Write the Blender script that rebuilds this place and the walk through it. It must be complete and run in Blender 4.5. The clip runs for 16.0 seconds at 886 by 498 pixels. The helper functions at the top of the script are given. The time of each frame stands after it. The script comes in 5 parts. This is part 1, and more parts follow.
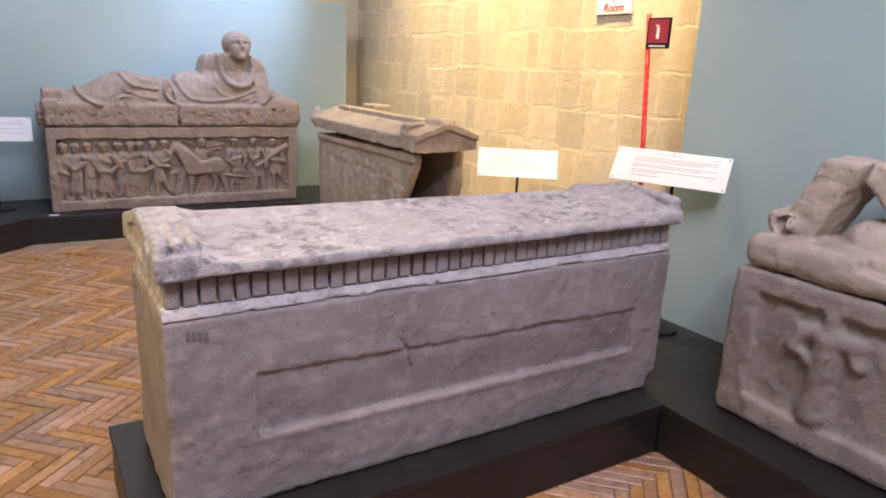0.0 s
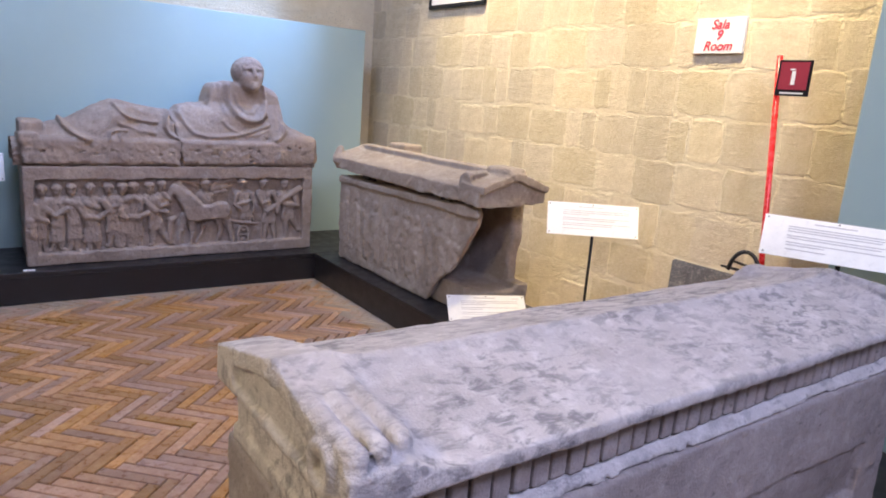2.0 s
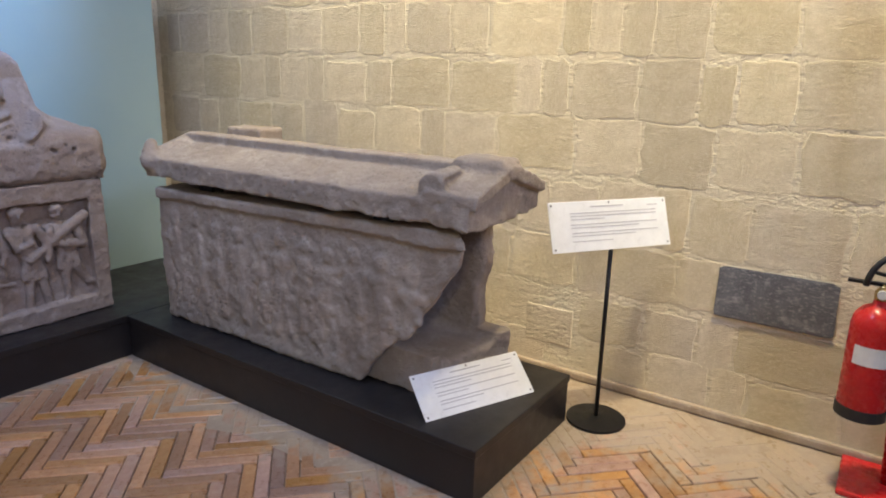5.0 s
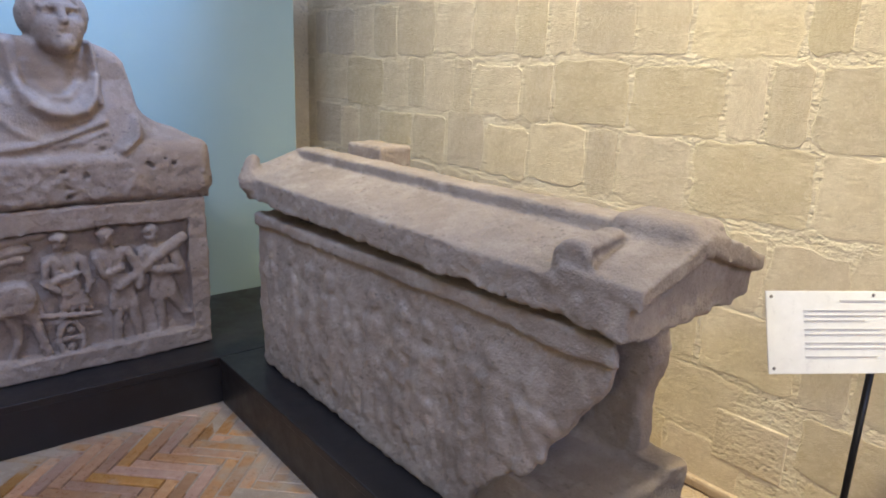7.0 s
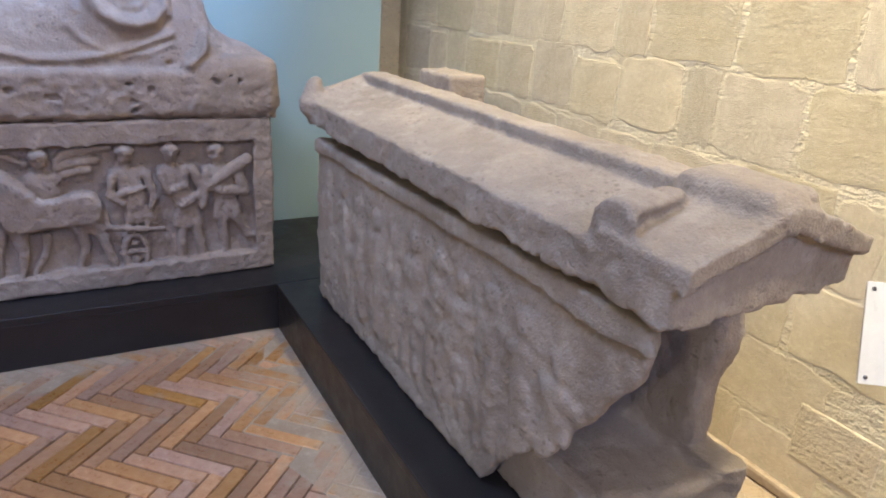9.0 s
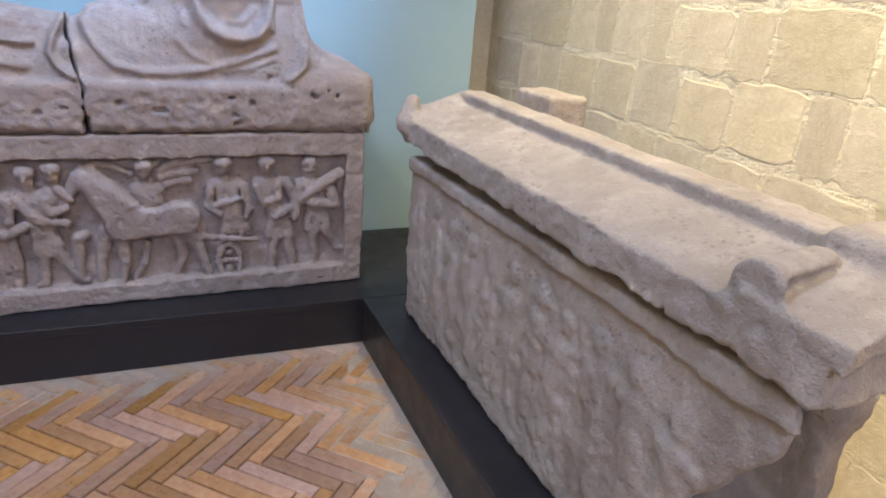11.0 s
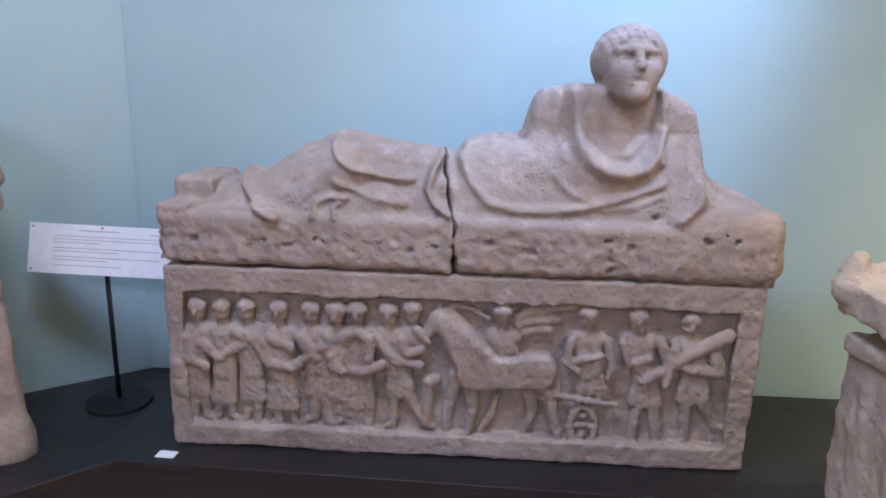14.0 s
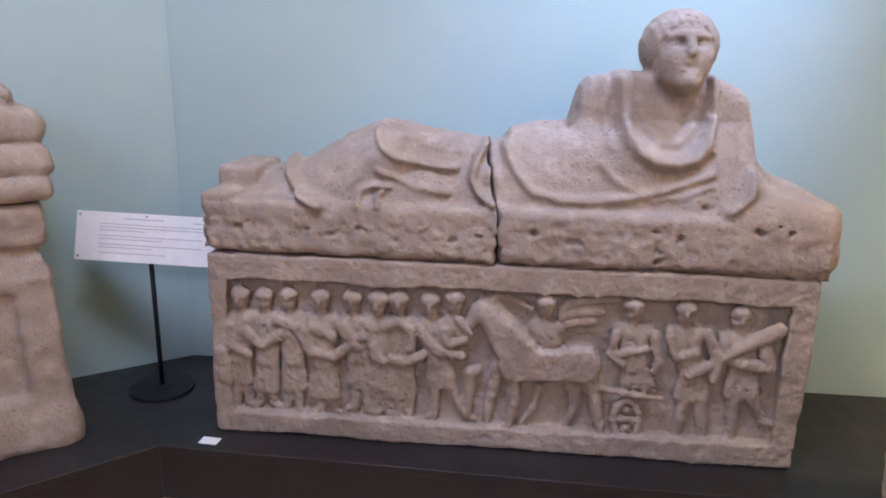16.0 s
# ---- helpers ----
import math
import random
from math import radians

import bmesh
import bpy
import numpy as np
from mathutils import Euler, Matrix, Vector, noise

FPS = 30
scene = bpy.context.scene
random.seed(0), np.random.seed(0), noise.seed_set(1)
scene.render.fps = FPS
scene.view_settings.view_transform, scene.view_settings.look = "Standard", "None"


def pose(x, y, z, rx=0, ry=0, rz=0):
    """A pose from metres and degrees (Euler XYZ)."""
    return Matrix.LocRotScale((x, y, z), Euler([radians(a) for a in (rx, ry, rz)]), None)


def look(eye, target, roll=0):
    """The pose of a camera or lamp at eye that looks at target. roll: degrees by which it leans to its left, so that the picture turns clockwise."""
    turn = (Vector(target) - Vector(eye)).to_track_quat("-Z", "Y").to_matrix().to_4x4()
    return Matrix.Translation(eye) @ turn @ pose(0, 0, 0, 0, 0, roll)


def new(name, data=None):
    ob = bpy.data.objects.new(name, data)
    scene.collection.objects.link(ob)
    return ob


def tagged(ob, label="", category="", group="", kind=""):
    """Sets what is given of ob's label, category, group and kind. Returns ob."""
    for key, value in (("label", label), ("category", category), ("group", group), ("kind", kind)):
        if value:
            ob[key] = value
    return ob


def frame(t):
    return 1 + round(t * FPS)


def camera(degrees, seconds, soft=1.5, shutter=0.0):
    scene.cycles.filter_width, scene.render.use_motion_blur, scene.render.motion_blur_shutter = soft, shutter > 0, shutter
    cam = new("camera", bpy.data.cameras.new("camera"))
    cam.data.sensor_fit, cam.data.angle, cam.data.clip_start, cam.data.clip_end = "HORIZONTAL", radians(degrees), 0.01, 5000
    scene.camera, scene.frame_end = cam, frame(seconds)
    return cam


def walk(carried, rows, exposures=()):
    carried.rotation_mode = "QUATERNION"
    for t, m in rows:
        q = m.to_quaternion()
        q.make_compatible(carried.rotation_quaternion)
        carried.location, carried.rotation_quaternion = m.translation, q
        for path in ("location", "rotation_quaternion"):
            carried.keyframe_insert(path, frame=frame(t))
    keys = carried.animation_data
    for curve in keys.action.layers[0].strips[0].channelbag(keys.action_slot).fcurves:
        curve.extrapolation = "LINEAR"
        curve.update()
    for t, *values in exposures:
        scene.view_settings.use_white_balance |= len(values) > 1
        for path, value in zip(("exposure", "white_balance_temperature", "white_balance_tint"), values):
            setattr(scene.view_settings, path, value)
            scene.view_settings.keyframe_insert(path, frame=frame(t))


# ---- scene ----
# ---- camera and walk ----
cam = camera(67.0, 16.0, soft=1.9)
PATH = [
    (0, (-2.23, -6.212, 1.525), (-1.192, -4.584, 1.003), 2.9),
    (0.5, (-2.346, -6.101, 1.532), (-1.26, -4.5, 1.021), 3.5),
    (1, (-2.36, -5.861, 1.519), (-1.243, -4.285, 1.004), 3.9),
    (1.5, (-2.33, -5.547, 1.557), (-1.238, -3.934, 1.101), 3.5),
    (2, (-2.385, -5.194, 1.551), (-1.231, -3.62, 1.115), 4.4),
    (2.5, (-2.402, -4.868, 1.512), (-1.172, -3.352, 1.081), 3.9),
    (3, (-2.278, -4.51, 1.497), (-1.092, -2.965, 1.043), 1.6),
    (3.2, (-2.196, -4.411, 1.476), (-0.954, -2.915, 1.006), 2.4),
    (3.9, (-2.185, -4.06, 1.472), (-0.79, -2.7, 0.98), 2.0),
    (4.6, (-2.03, -3.56, 1.474), (-0.50, -2.37, 0.963), 1.6),
    (5.3, (-1.676, -3.209, 1.479), (-0.043, -2.183, 0.951), 1.3),
    (5.5, (-1.599, -3.124, 1.484), (0.035, -2.108, 0.939), 1.4),
    (6, (-1.322, -2.926, 1.504), (0.184, -1.702, 1.018), 1.4),
    (6.5, (-1.207, -2.874, 1.487), (0.215, -1.545, 1.028), 1.2),
    (7, (-1.064, -2.915, 1.48), (0.185, -1.438, 0.969), 2.1),
    (7.5, (-0.867, -2.908, 1.461), (0.235, -1.338, 0.895), 2.3),
    (8, (-0.769, -2.883, 1.456), (0.26, -1.284, 0.835), 3.4),
    (8.5, (-0.769, -2.87, 1.448), (0.21, -1.261, 0.775), 3.9),
    (10.8, (-0.881, -2.76, 1.529), (-0.022, -1.121, 0.772), 5.3),
    (11, (-0.851, -2.736, 1.515), (-0.066, -1.046, 0.79), 4.7),
    (11.5, (-1.009, -2.573, 1.555), (-0.43, -0.747, 0.981), 3.1),
    (12, (-1.103, -2.427, 1.584), (-0.705, -0.539, 1.056), 2.4),
    (12.5, (-1.098, -2.307, 1.579), (-0.959, -0.372, 1.094), 1.6),
    (13, (-1.031, -2.236, 1.579), (-1.018, -0.294, 1.103), 1.4),
    (13.5, (-0.991, -2.211, 1.559), (-1.059, -0.268, 1.09), 1.5),
    (14, (-0.981, -2.189, 1.559), (-1.073, -0.252, 1.07), 1.5),
    (14.5, (-0.983, -2.179, 1.548), (-1.079, -0.243, 1.057), 1.8),
    (15, (-0.981, -2.163, 1.556), (-1.089, -0.232, 1.048), 1.7),
    (15.5, (-0.997, -2.169, 1.554), (-1.087, -0.238, 1.044), 1.5),
    (16, (-1.035, -2.175, 1.539), (-1.208, -0.249, 1.03), 1.3),
]
walk(cam, [(t, look(eye, target, roll)) for t, eye, target, roll in PATH],
     [(0.0, 0.04, 7500, 15), (2.5, -0.24, 5950, 16), (3.2, -0.34, 5950, 13), (5.3, -0.52, 5850, 10), (6.5, -0.46, 5800, 9), (8.5, -0.22, 5750, 9), (11.0, 0.05, 5900, 9), (12.5, 0.08, 6100, 11), (15.0, 0.05, 6350, 14), (16.0, 0.08, 6900, 16)])

# ---- light ----
world = bpy.data.worlds.new("world")
scene.world = world
world.use_nodes = True
wbg = world.node_tree.nodes["Background"]
wbg.inputs["Color"].default_value = (0.75, 0.85, 1.0, 1)
wbg.inputs["Strength"].default_value = 0.22


def lamp(name, kind, eye, target, power, colour, size=0.3, cone=60, blend=0.6):
    data = bpy.data.lights.new(name, kind)
    data.energy, data.color = power, colour
    if kind == "SPOT":
        data.spot_size, data.spot_blend, data.shadow_soft_size = radians(cone), blend, size
    elif kind == "AREA":
        data.shape, data.size, data.size_y = "RECTANGLE", size, size
    else:
        data.shadow_soft_size = size
    ob = new(name, data)
    ob.matrix_world = look(eye, target)
    return ob


WARM, COOL, BLUE = (1.0, 0.81, 0.47), (0.63, 0.67, 1.0), (0.32, 0.52, 1.0)
lamp("spot_on_statue", "SPOT", (0.35, -0.25, 3.95), (-0.42, 0.65, 1.95), 640, BLUE, 0.10, 46, 1.0)
# unseen cool area lamps added below a closed ceiling, not real roof windows
lamp("cool_fill_corner", "AREA", (-1.6, -1.15, 4.15), (-1.6, 0.50, 1.1), 185, (0.56, 0.67, 1.0), 1.3)
lamp("cool_fill_entrance", "AREA", (-1.6, -6.3, 4.15), (-1.2, -3.9, 0.6), 275, COOL, 1.8)
lamp("flood_from_southwest", "SPOT", (-5.3, -5.3, 3.4), (0.40, -1.75, 0.75), 330, WARM, 0.22, 34, 0.9)
lamp("spot_on_teal_partition", "SPOT", (-2.6, -7.6, 3.9), (0.75, -5.3, 2.3), 330, (0.85, 0.92, 1.0), 0.1, 42, 0.5)
lamp("spot_on_tomb_end", "SPOT", (-5.0, -4.7, 3.7), (-2.05, -4.2, 0.7), 380, WARM, 0.15, 34, 0.9)
lamp("spot_on_stone_wall", "SPOT", (0.42, -3.0, 4.05), (1.15, -2.9, 2.6), 960, WARM, 0.12, 80, 1.0)
lamp("spot_on_stone_corner", "SPOT", (0.46, -1.15, 4.05), (1.15, -0.95, 2.3), 820, WARM, 0.12, 74, 1.0)


# ---- materials ----
def material(name, base, dark=None, rough=0.85, scale=6.0, fine=60.0, bump=0.3, spread=0.5, metal=0.0, light=None, per_object=0.0, spots=0.0, coat=0.0, island=False, strata=0.0, film=False, blotch=0.0):
    """Stone, plaster, paint or clay: large stains, fine grain, pits and relief, in object space."""
    m = bpy.data.materials.new(name)
    m.use_nodes = True
    nt = m.node_tree
    n, l = nt.nodes, nt.links
    bsdf = n["Principled BSDF"]
    tc = n.new("ShaderNodeTexCoord")
    dark = dark or tuple(c * 0.6 for c in base)
    light = light or tuple(min(1, c * 1.25) for c in base)

    def noise_at(s, detail, rough_):
        t = n.new("ShaderNodeTexNoise")
        t.inputs["Scale"].default_value, t.inputs["Detail"].default_value, t.inputs["Roughness"].default_value = s, detail, rough_
        l.new(tc.outputs["Object"], t.inputs["Vector"])
        return t.outputs["Fac"]

    def mix(fac, a, b, mode="MIX"):
        x = n.new("ShaderNodeMix")
        x.data_type, x.blend_type = "RGBA", mode
        for s, v in ((x.inputs[0], fac), (x.inputs[6], a), (x.inputs[7], b)):
            if isinstance(v, (int, float)):
                s.default_value = v
            elif isinstance(v, tuple):
                s.default_value = (*v, 1)
            else:
                l.new(v, s)
        return x.outputs[2]

    def ramp(v, lo, hi, a=0.0, b=1.0):
        r = n.new("ShaderNodeMapRange")
        for k, val in zip((1, 2, 3, 4), (lo, hi, a, b)):
            r.inputs[k].default_value = val
        l.new(v, r.inputs[0])
        return r.outputs[0]

    big, mid, small, grit = noise_at(scale, 4, 0.6), noise_at(scale * 4, 5, 0.65), noise_at(fine, 3, 0.7), noise_at(fine * 3, 2, 0.6)
    c = mix(ramp(big, 0.5 - 0.2 / max(spread, 0.1) * 0.5, 0.5 + 0.2), dark, base)
    c = mix(ramp(mid, 0.52, 0.72, 0, spread), c, light)
    c = mix(ramp(small, 0.35, 0.7, 0, spread * 0.5), c, dark)
    c = mix(ramp(grit, 0.55, 0.75, 0, spread * 0.5), c, light)
    if bump > 0.3:
        stain = noise_at(scale * 0.45, 5, 0.7)
        c = mix(ramp(stain, 0.52, 0.68, 0, 0.5 * spread), c, tuple(x * 0.8 for x in dark))
        pale = noise_at(scale * 0.8, 4, 0.6)
        c = mix(ramp(pale, 0.58, 0.72, 0, 0.5 * spread), c, light)
        v = n.new("ShaderNodeTexVoronoi")
        v.inputs["Scale"].default_value = 9.0
        mp = n.new("ShaderNodeMapping")
        mp.inputs["Scale"].default_value = (1, 0.7, 2.2)
        l.new(tc.outputs["Object"], mp.inputs["Vector"])
        l.new(mp.outputs["Vector"], v.inputs["Vector"])
        c = mix(ramp(v.outputs["Distance"], 0.05, 0.11, 0.55, 0), c, tuple(x * 0.5 for x in dark))
        pit = n.new("ShaderNodeTexVoronoi")
        pit.inputs["Scale"].default_value = 42.0
        l.new(tc.outputs["Object"], pit.inputs["Vector"])
        pitted = n.new("ShaderNodeMath")
        pitted.operation = "MULTIPLY"
        l.new(ramp(pit.outputs["Distance"], 0.06, 0.34, 0.62, 0), pitted.inputs[0])
        l.new(ramp(noise_at(scale * 1.3, 5, 0.7), 0.48, 0.62), pitted.inputs[1])
        c = mix(pitted.outputs[0], c, tuple(x * 0.5 for x in dark))
    if spots:
        v = n.new("ShaderNodeTexVoronoi")
        v.inputs["Scale"].default_value = fine * 0.8
        l.new(tc.outputs["Object"], v.inputs["Vector"])
        c = mix(ramp(v.outputs["Distance"], 0.08, 0.22, spots * 0.6, 0), c, tuple(x * 0.45 for x in dark))
    if blotch:
        # crusts of dark lichen in ragged, slightly drawn-out patches
        bmap = n.new("ShaderNodeMapping")
        bmap.inputs["Scale"].default_value = (0.8, 1.5, 1.2)
        l.new(tc.outputs["Object"], bmap.inputs["Vector"])
        crust = n.new("ShaderNodeTexNoise")
        crust.inputs["Scale"].default_value, crust.inputs["Detail"].default_value, crust.inputs["Roughness"].default_value, crust.inputs["Distortion"].default_value = 21.0, 7, 0.66, 0.5
        l.new(bmap.outputs["Vector"], crust.inputs["Vector"])
        cover = n.new("ShaderNodeMath")
        cover.operation = "MULTIPLY"
        l.new(ramp(crust.outputs["Fac"], 0.48, 0.60), cover.inputs[0])
        l.new(ramp(noise_at(2.6, 3, 0.6), 0.36, 0.58, 0.1, blotch), cover.inputs[1])
        c = mix(cover.outputs[0], c, (0.155, 0.148, 0.155))
    if per_object:
        oi = n.new("ShaderNodeNewGeometry") if island else n.new("ShaderNodeObjectInfo")
        rnd = oi.outputs["Random Per Island" if island else "Random"]
        hs = n.new("ShaderNodeHueSaturation")
        l.new(c, hs.inputs["Color"])
        l.new(ramp(rnd, 0, 1, 1 - per_object, 1 + per_object * 0.8), hs.inputs["Value"])
        w = n.new("ShaderNodeTexWhiteNoise")
        w.noise_dimensions = "1D"
        l.new(rnd, w.inputs["W"])
        l.new(ramp(w.outputs["Value"], 0, 1, 0.5 - 0.012 * min(1, per_object * 2.5), 0.5 + 0.02 * per_object), hs.inputs["Hue"])
        l.new(ramp(w.outputs["Value"], 0, 1, 1 - per_object, 1 + per_object * 0.4), hs.inputs["Saturation"])
        c = hs.outputs["Color"]
    if film:
        # cement dragged over the bricks, thickest beside the plinth and the stone wall
        geo = n.new("ShaderNodeNewGeometry")
        sep = n.new("ShaderNodeSeparateXYZ")
        l.new(geo.outputs["Position"], sep.inputs[0])

        def world_noise(s, detail):
            t = n.new("ShaderNodeTexNoise")
            t.inputs["Scale"].default_value, t.inputs["Detail"].default_value = s, detail
            l.new(geo.outputs["Position"], t.inputs["Vector"])
            return t.outputs["Fac"]

        def join(op, a, b):
            x = n.new("ShaderNodeMath")
            x.operation = op
            for k, q in enumerate((a, b)):
                if isinstance(q, float):
                    x.inputs[k].default_value = q
                else:
                    l.new(q, x.inputs[k])
            return x.outputs[0]

        along_arm = join("MULTIPLY", ramp(sep.outputs[0], -0.42, -0.04, 0, 0.24), ramp(sep.outputs[1], -2.7, -2.3, 0.0, 1.0))
        along_back = ramp(sep.outputs[1], -0.38, -0.14, 0, 0.26)
        along_wall = ramp(sep.outputs[0], 0.35, 0.85, 0, 0.34)
        bias = join("MAXIMUM", join("MAXIMUM", along_arm, along_back), along_wall)
        thick = join("ADD", join("ADD", join("MULTIPLY", world_noise(4.5, 4), 0.7), join("MULTIPLY", world_noise(22.0, 4), 0.3)), bias)
        c = mix(ramp(thick, 0.60, 0.74, 0, 0.85), c, mix(small, (0.33, 0.26, 0.18), (0.48, 0.41, 0.31)))
    l.new(c, bsdf.inputs["Base Color"])
    l.new(ramp(mid, 0.3, 0.7, max(0.02, rough - 0.12), min(1, rough + 0.1)), bsdf.inputs["Roughness"])
    bsdf.inputs["Metallic"].default_value = metal
    bsdf.inputs["Coat Weight"].default_value = coat
    if bump:
        add = n.new("ShaderNodeMath")
        add.operation = "ADD"
        l.new(ramp(mid, 0, 1, 0, 0.8), add.inputs[0])
        fine_sum = n.new("ShaderNodeMath")
        fine_sum.operation = "ADD"
        l.new(ramp(small, 0.3, 0.7, 0, 0.42), fine_sum.inputs[0])
        l.new(ramp(grit, 0.3, 0.7, 0, 0.26), fine_sum.inputs[1])
        l.new(fine_sum.outputs[0], add.inputs[1])
        height = add.outputs[0]
        if bump > 0.3:
            sunk = n.new("ShaderNodeMath")
            sunk.operation = "SUBTRACT"
            l.new(height, sunk.inputs[0])
            l.new(pitted.outputs[0], sunk.inputs[1])
            height = sunk.outputs[0]
        if strata:
            sm = n.new("ShaderNodeMapping")
            sm.inputs["Scale"].default_value = (1, 1, 3.6)
            geo = n.new("ShaderNodeNewGeometry")
            l.new(geo.outputs["Position"], sm.inputs["Vector"])
            st = n.new("ShaderNodeTexNoise")
            st.inputs["Scale"].default_value, st.inputs["Detail"].default_value, st.inputs["Distortion"].default_value = 11.0, 4, 0.6
            l.new(sm.outputs["Vector"], st.inputs["Vector"])
            more = n.new("ShaderNodeMath")
            more.operation = "ADD"
            l.new(height, more.inputs[0])
            l.new(ramp(st.outputs["Fac"], 0.25, 0.75, 0, strata), more.inputs[1])
            height = more.outputs[0]
        b = n.new("ShaderNodeBump")
        b.inputs["Strength"].default_value, b.inputs["Distance"].default_value = bump * 0.5, 0.02
        l.new(height, b.inputs["Height"])
        l.new(b.outputs[0], bsdf.inputs["Normal"])
    return m


def plain(name, colour, rough=0.5, metal=0.0):
    return material(name, colour, tuple(c * 0.85 for c in colour), rough, 9.0, 90.0, 0.05, 0.25, metal, tuple(min(1, c * 1.08) for c in colour))


PLASTER = material("teal_plaster", (0.36, 0.48, 0.46), (0.32, 0.44, 0.43), 0.7, 1.3, 45.0, 0.08, 0.25, 0.0, (0.39, 0.51, 0.48))
TUFF = material("yellow_tuff", (0.65, 0.56, 0.39), (0.54, 0.45, 0.29), 0.95, 4.0, 60.0, 0.75, 0.6, 0.0, (0.73, 0.65, 0.48), 0.12, 0.4, strata=0.7)
MORTAR = material("pale_mortar", (0.72, 0.64, 0.46), (0.62, 0.53, 0.36), 0.95, 3.0, 50.0, 0.8, 0.5, 0.0, (0.78, 0.71, 0.54), 0.0, 0.2, strata=0.8)
BASALT = material("grey_basalt", (0.17, 0.165, 0.17), (0.10, 0.10, 0.105), 0.9, 5.0, 60.0, 0.5, 0.75, 0.0, (0.46, 0.44, 0.40))
BRICK = material("fired_clay", (0.56, 0.30, 0.125), (0.40, 0.20, 0.085), 0.33, 6.0, 60.0, 0.25, 0.55, 0.0, (0.64, 0.45, 0.26), 0.30, film=True)
BRICK_FIELD = material("fired_clay_field", (0.56, 0.30, 0.125), (0.40, 0.20, 0.085), 0.33, 6.0, 60.0, 0.25, 0.55, 0.0, (0.64, 0.45, 0.26), 0.30, island=True, film=True)
GROUT = material("floor_grout", (0.36, 0.27, 0.19), (0.24, 0.16, 0.11), 0.85, 6.0, 60.0, 0.3, 0.5)
CEMENT = material("floor_cement_patch", (0.44, 0.36, 0.27), (0.34, 0.26, 0.18), 0.55, 8.0, 60.0, 0.25, 0.7)
BLACK = material("black_painted_wood", (0.020, 0.018, 0.018), (0.014, 0.012, 0.012), 0.42, 3.0, 40.0, 0.05, 0.4, 0.0, (0.03, 0.028, 0.028))
NENFRO = material("grey_nenfro", (0.38, 0.335, 0.315), (0.27, 0.235, 0.22), 0.93, 3.2, 55.0, 0.55, 0.6, 0.0, (0.49, 0.45, 0.43), 0.0, 0.5)
NENFRO_LID = material("lichen_nenfro", (0.64, 0.60, 0.57), (0.44, 0.41, 0.39), 0.95, 5.0, 50.0, 0.6, 0.55, 0.0, (0.78, 0.75, 0.72), 0.0, 0.3, blotch=0.72)
PEPERINO = material("brown_peperino", (0.40, 0.325, 0.265), (0.29, 0.225, 0.18), 0.93, 3.0, 60.0, 0.7, 0.65, 0.0, (0.51, 0.43, 0.36), 0.0, 0.55)
TAN = material("tan_stone", (0.42, 0.36, 0.30), (0.29, 0.24, 0.195), 0.93, 3.2, 60.0, 0.75, 0.65, 0.0, (0.50, 0.44, 0.37), 0.0, 0.45)
PAPER = plain("white_label_card", (0.82, 0.82, 0.80), 0.35)
INK = plain("grey_print", (0.48, 0.47, 0.48), 0.6)
RED_INK = plain("red_print", (0.62, 0.03, 0.05), 0.5)
RED = plain("red_enamel", (0.55, 0.02, 0.02), 0.28)
SIGN_RED = plain("sign_red", (0.30, 0.03, 0.05), 0.4)
STEEL = plain("black_steel", (0.02, 0.02, 0.022), 0.4, 0.6)
SCREW = plain("screw_metal", (0.25, 0.24, 0.22), 0.35, 0.9)
RUBBER = plain("black_rubber", (0.018, 0.018, 0.018), 0.55)
PALE_TAN = material("pale_tan_stone", (0.56, 0.46, 0.38), (0.38, 0.31, 0.25), 0.93, 3.6, 60.0, 0.75, 0.65, 0.0, (0.64, 0.55, 0.47), 0.0, 0.45)
FADED = plain("faded_paint", (0.21, 0.18, 0.175), 0.9)
BRASS = plain("brass", (0.55, 0.40, 0.16), 0.3, 0.9)
WHITE = plain("white_paint", (0.78, 0.77, 0.74), 0.7)


# ---- mesh helpers ----
def finish(name, bm, mat, smooth=False):
    me = bpy.data.meshes.new(name)
    bm.to_mesh(me)
    bm.free()
    me.materials.append(mat)
    if smooth:
        me.polygons.foreach_set("use_smooth", [True] * len(me.polygons))
    return me


def thing(name, label, category, group="", at=None, kind=""):
    ob = new(name)
    ob.empty_display_size = 0.05
    if at is not None:
        ob.matrix_world = at
    return tagged(ob, label, category, group, kind)


def part(name, bm, mat, parent, label="", smooth=False):
    me = bm if isinstance(bm, bpy.types.Mesh) else finish(name, bm, mat, smooth)
    ob = new(name, me)
    ob.parent = parent
    return tagged(ob, label)


def solo(name, bm, mat, label, category, group="", kind="", smooth=False):
    me = bm if isinstance(bm, bpy.types.Mesh) else finish(name, bm, mat, smooth)
    return tagged(new(name, me), label, category, group, kind)


def box_bm(lo, hi, bevel=0.0, seg=2, m=None):
    bm = bmesh.new()
    lo, hi = Vector(lo), Vector(hi)
    size = hi - lo
    bmesh.ops.create_cube(bm, size=1.0, matrix=Matrix.Translation((lo + hi) / 2) @ Matrix.Diagonal((*size, 1)))
    if bevel:
        bmesh.ops.bevel(bm, geom=bm.edges[:], offset=bevel, segments=seg, affect="EDGES", profile=0.5)
    if m is not None:
        bm.transform(m)
    return bm


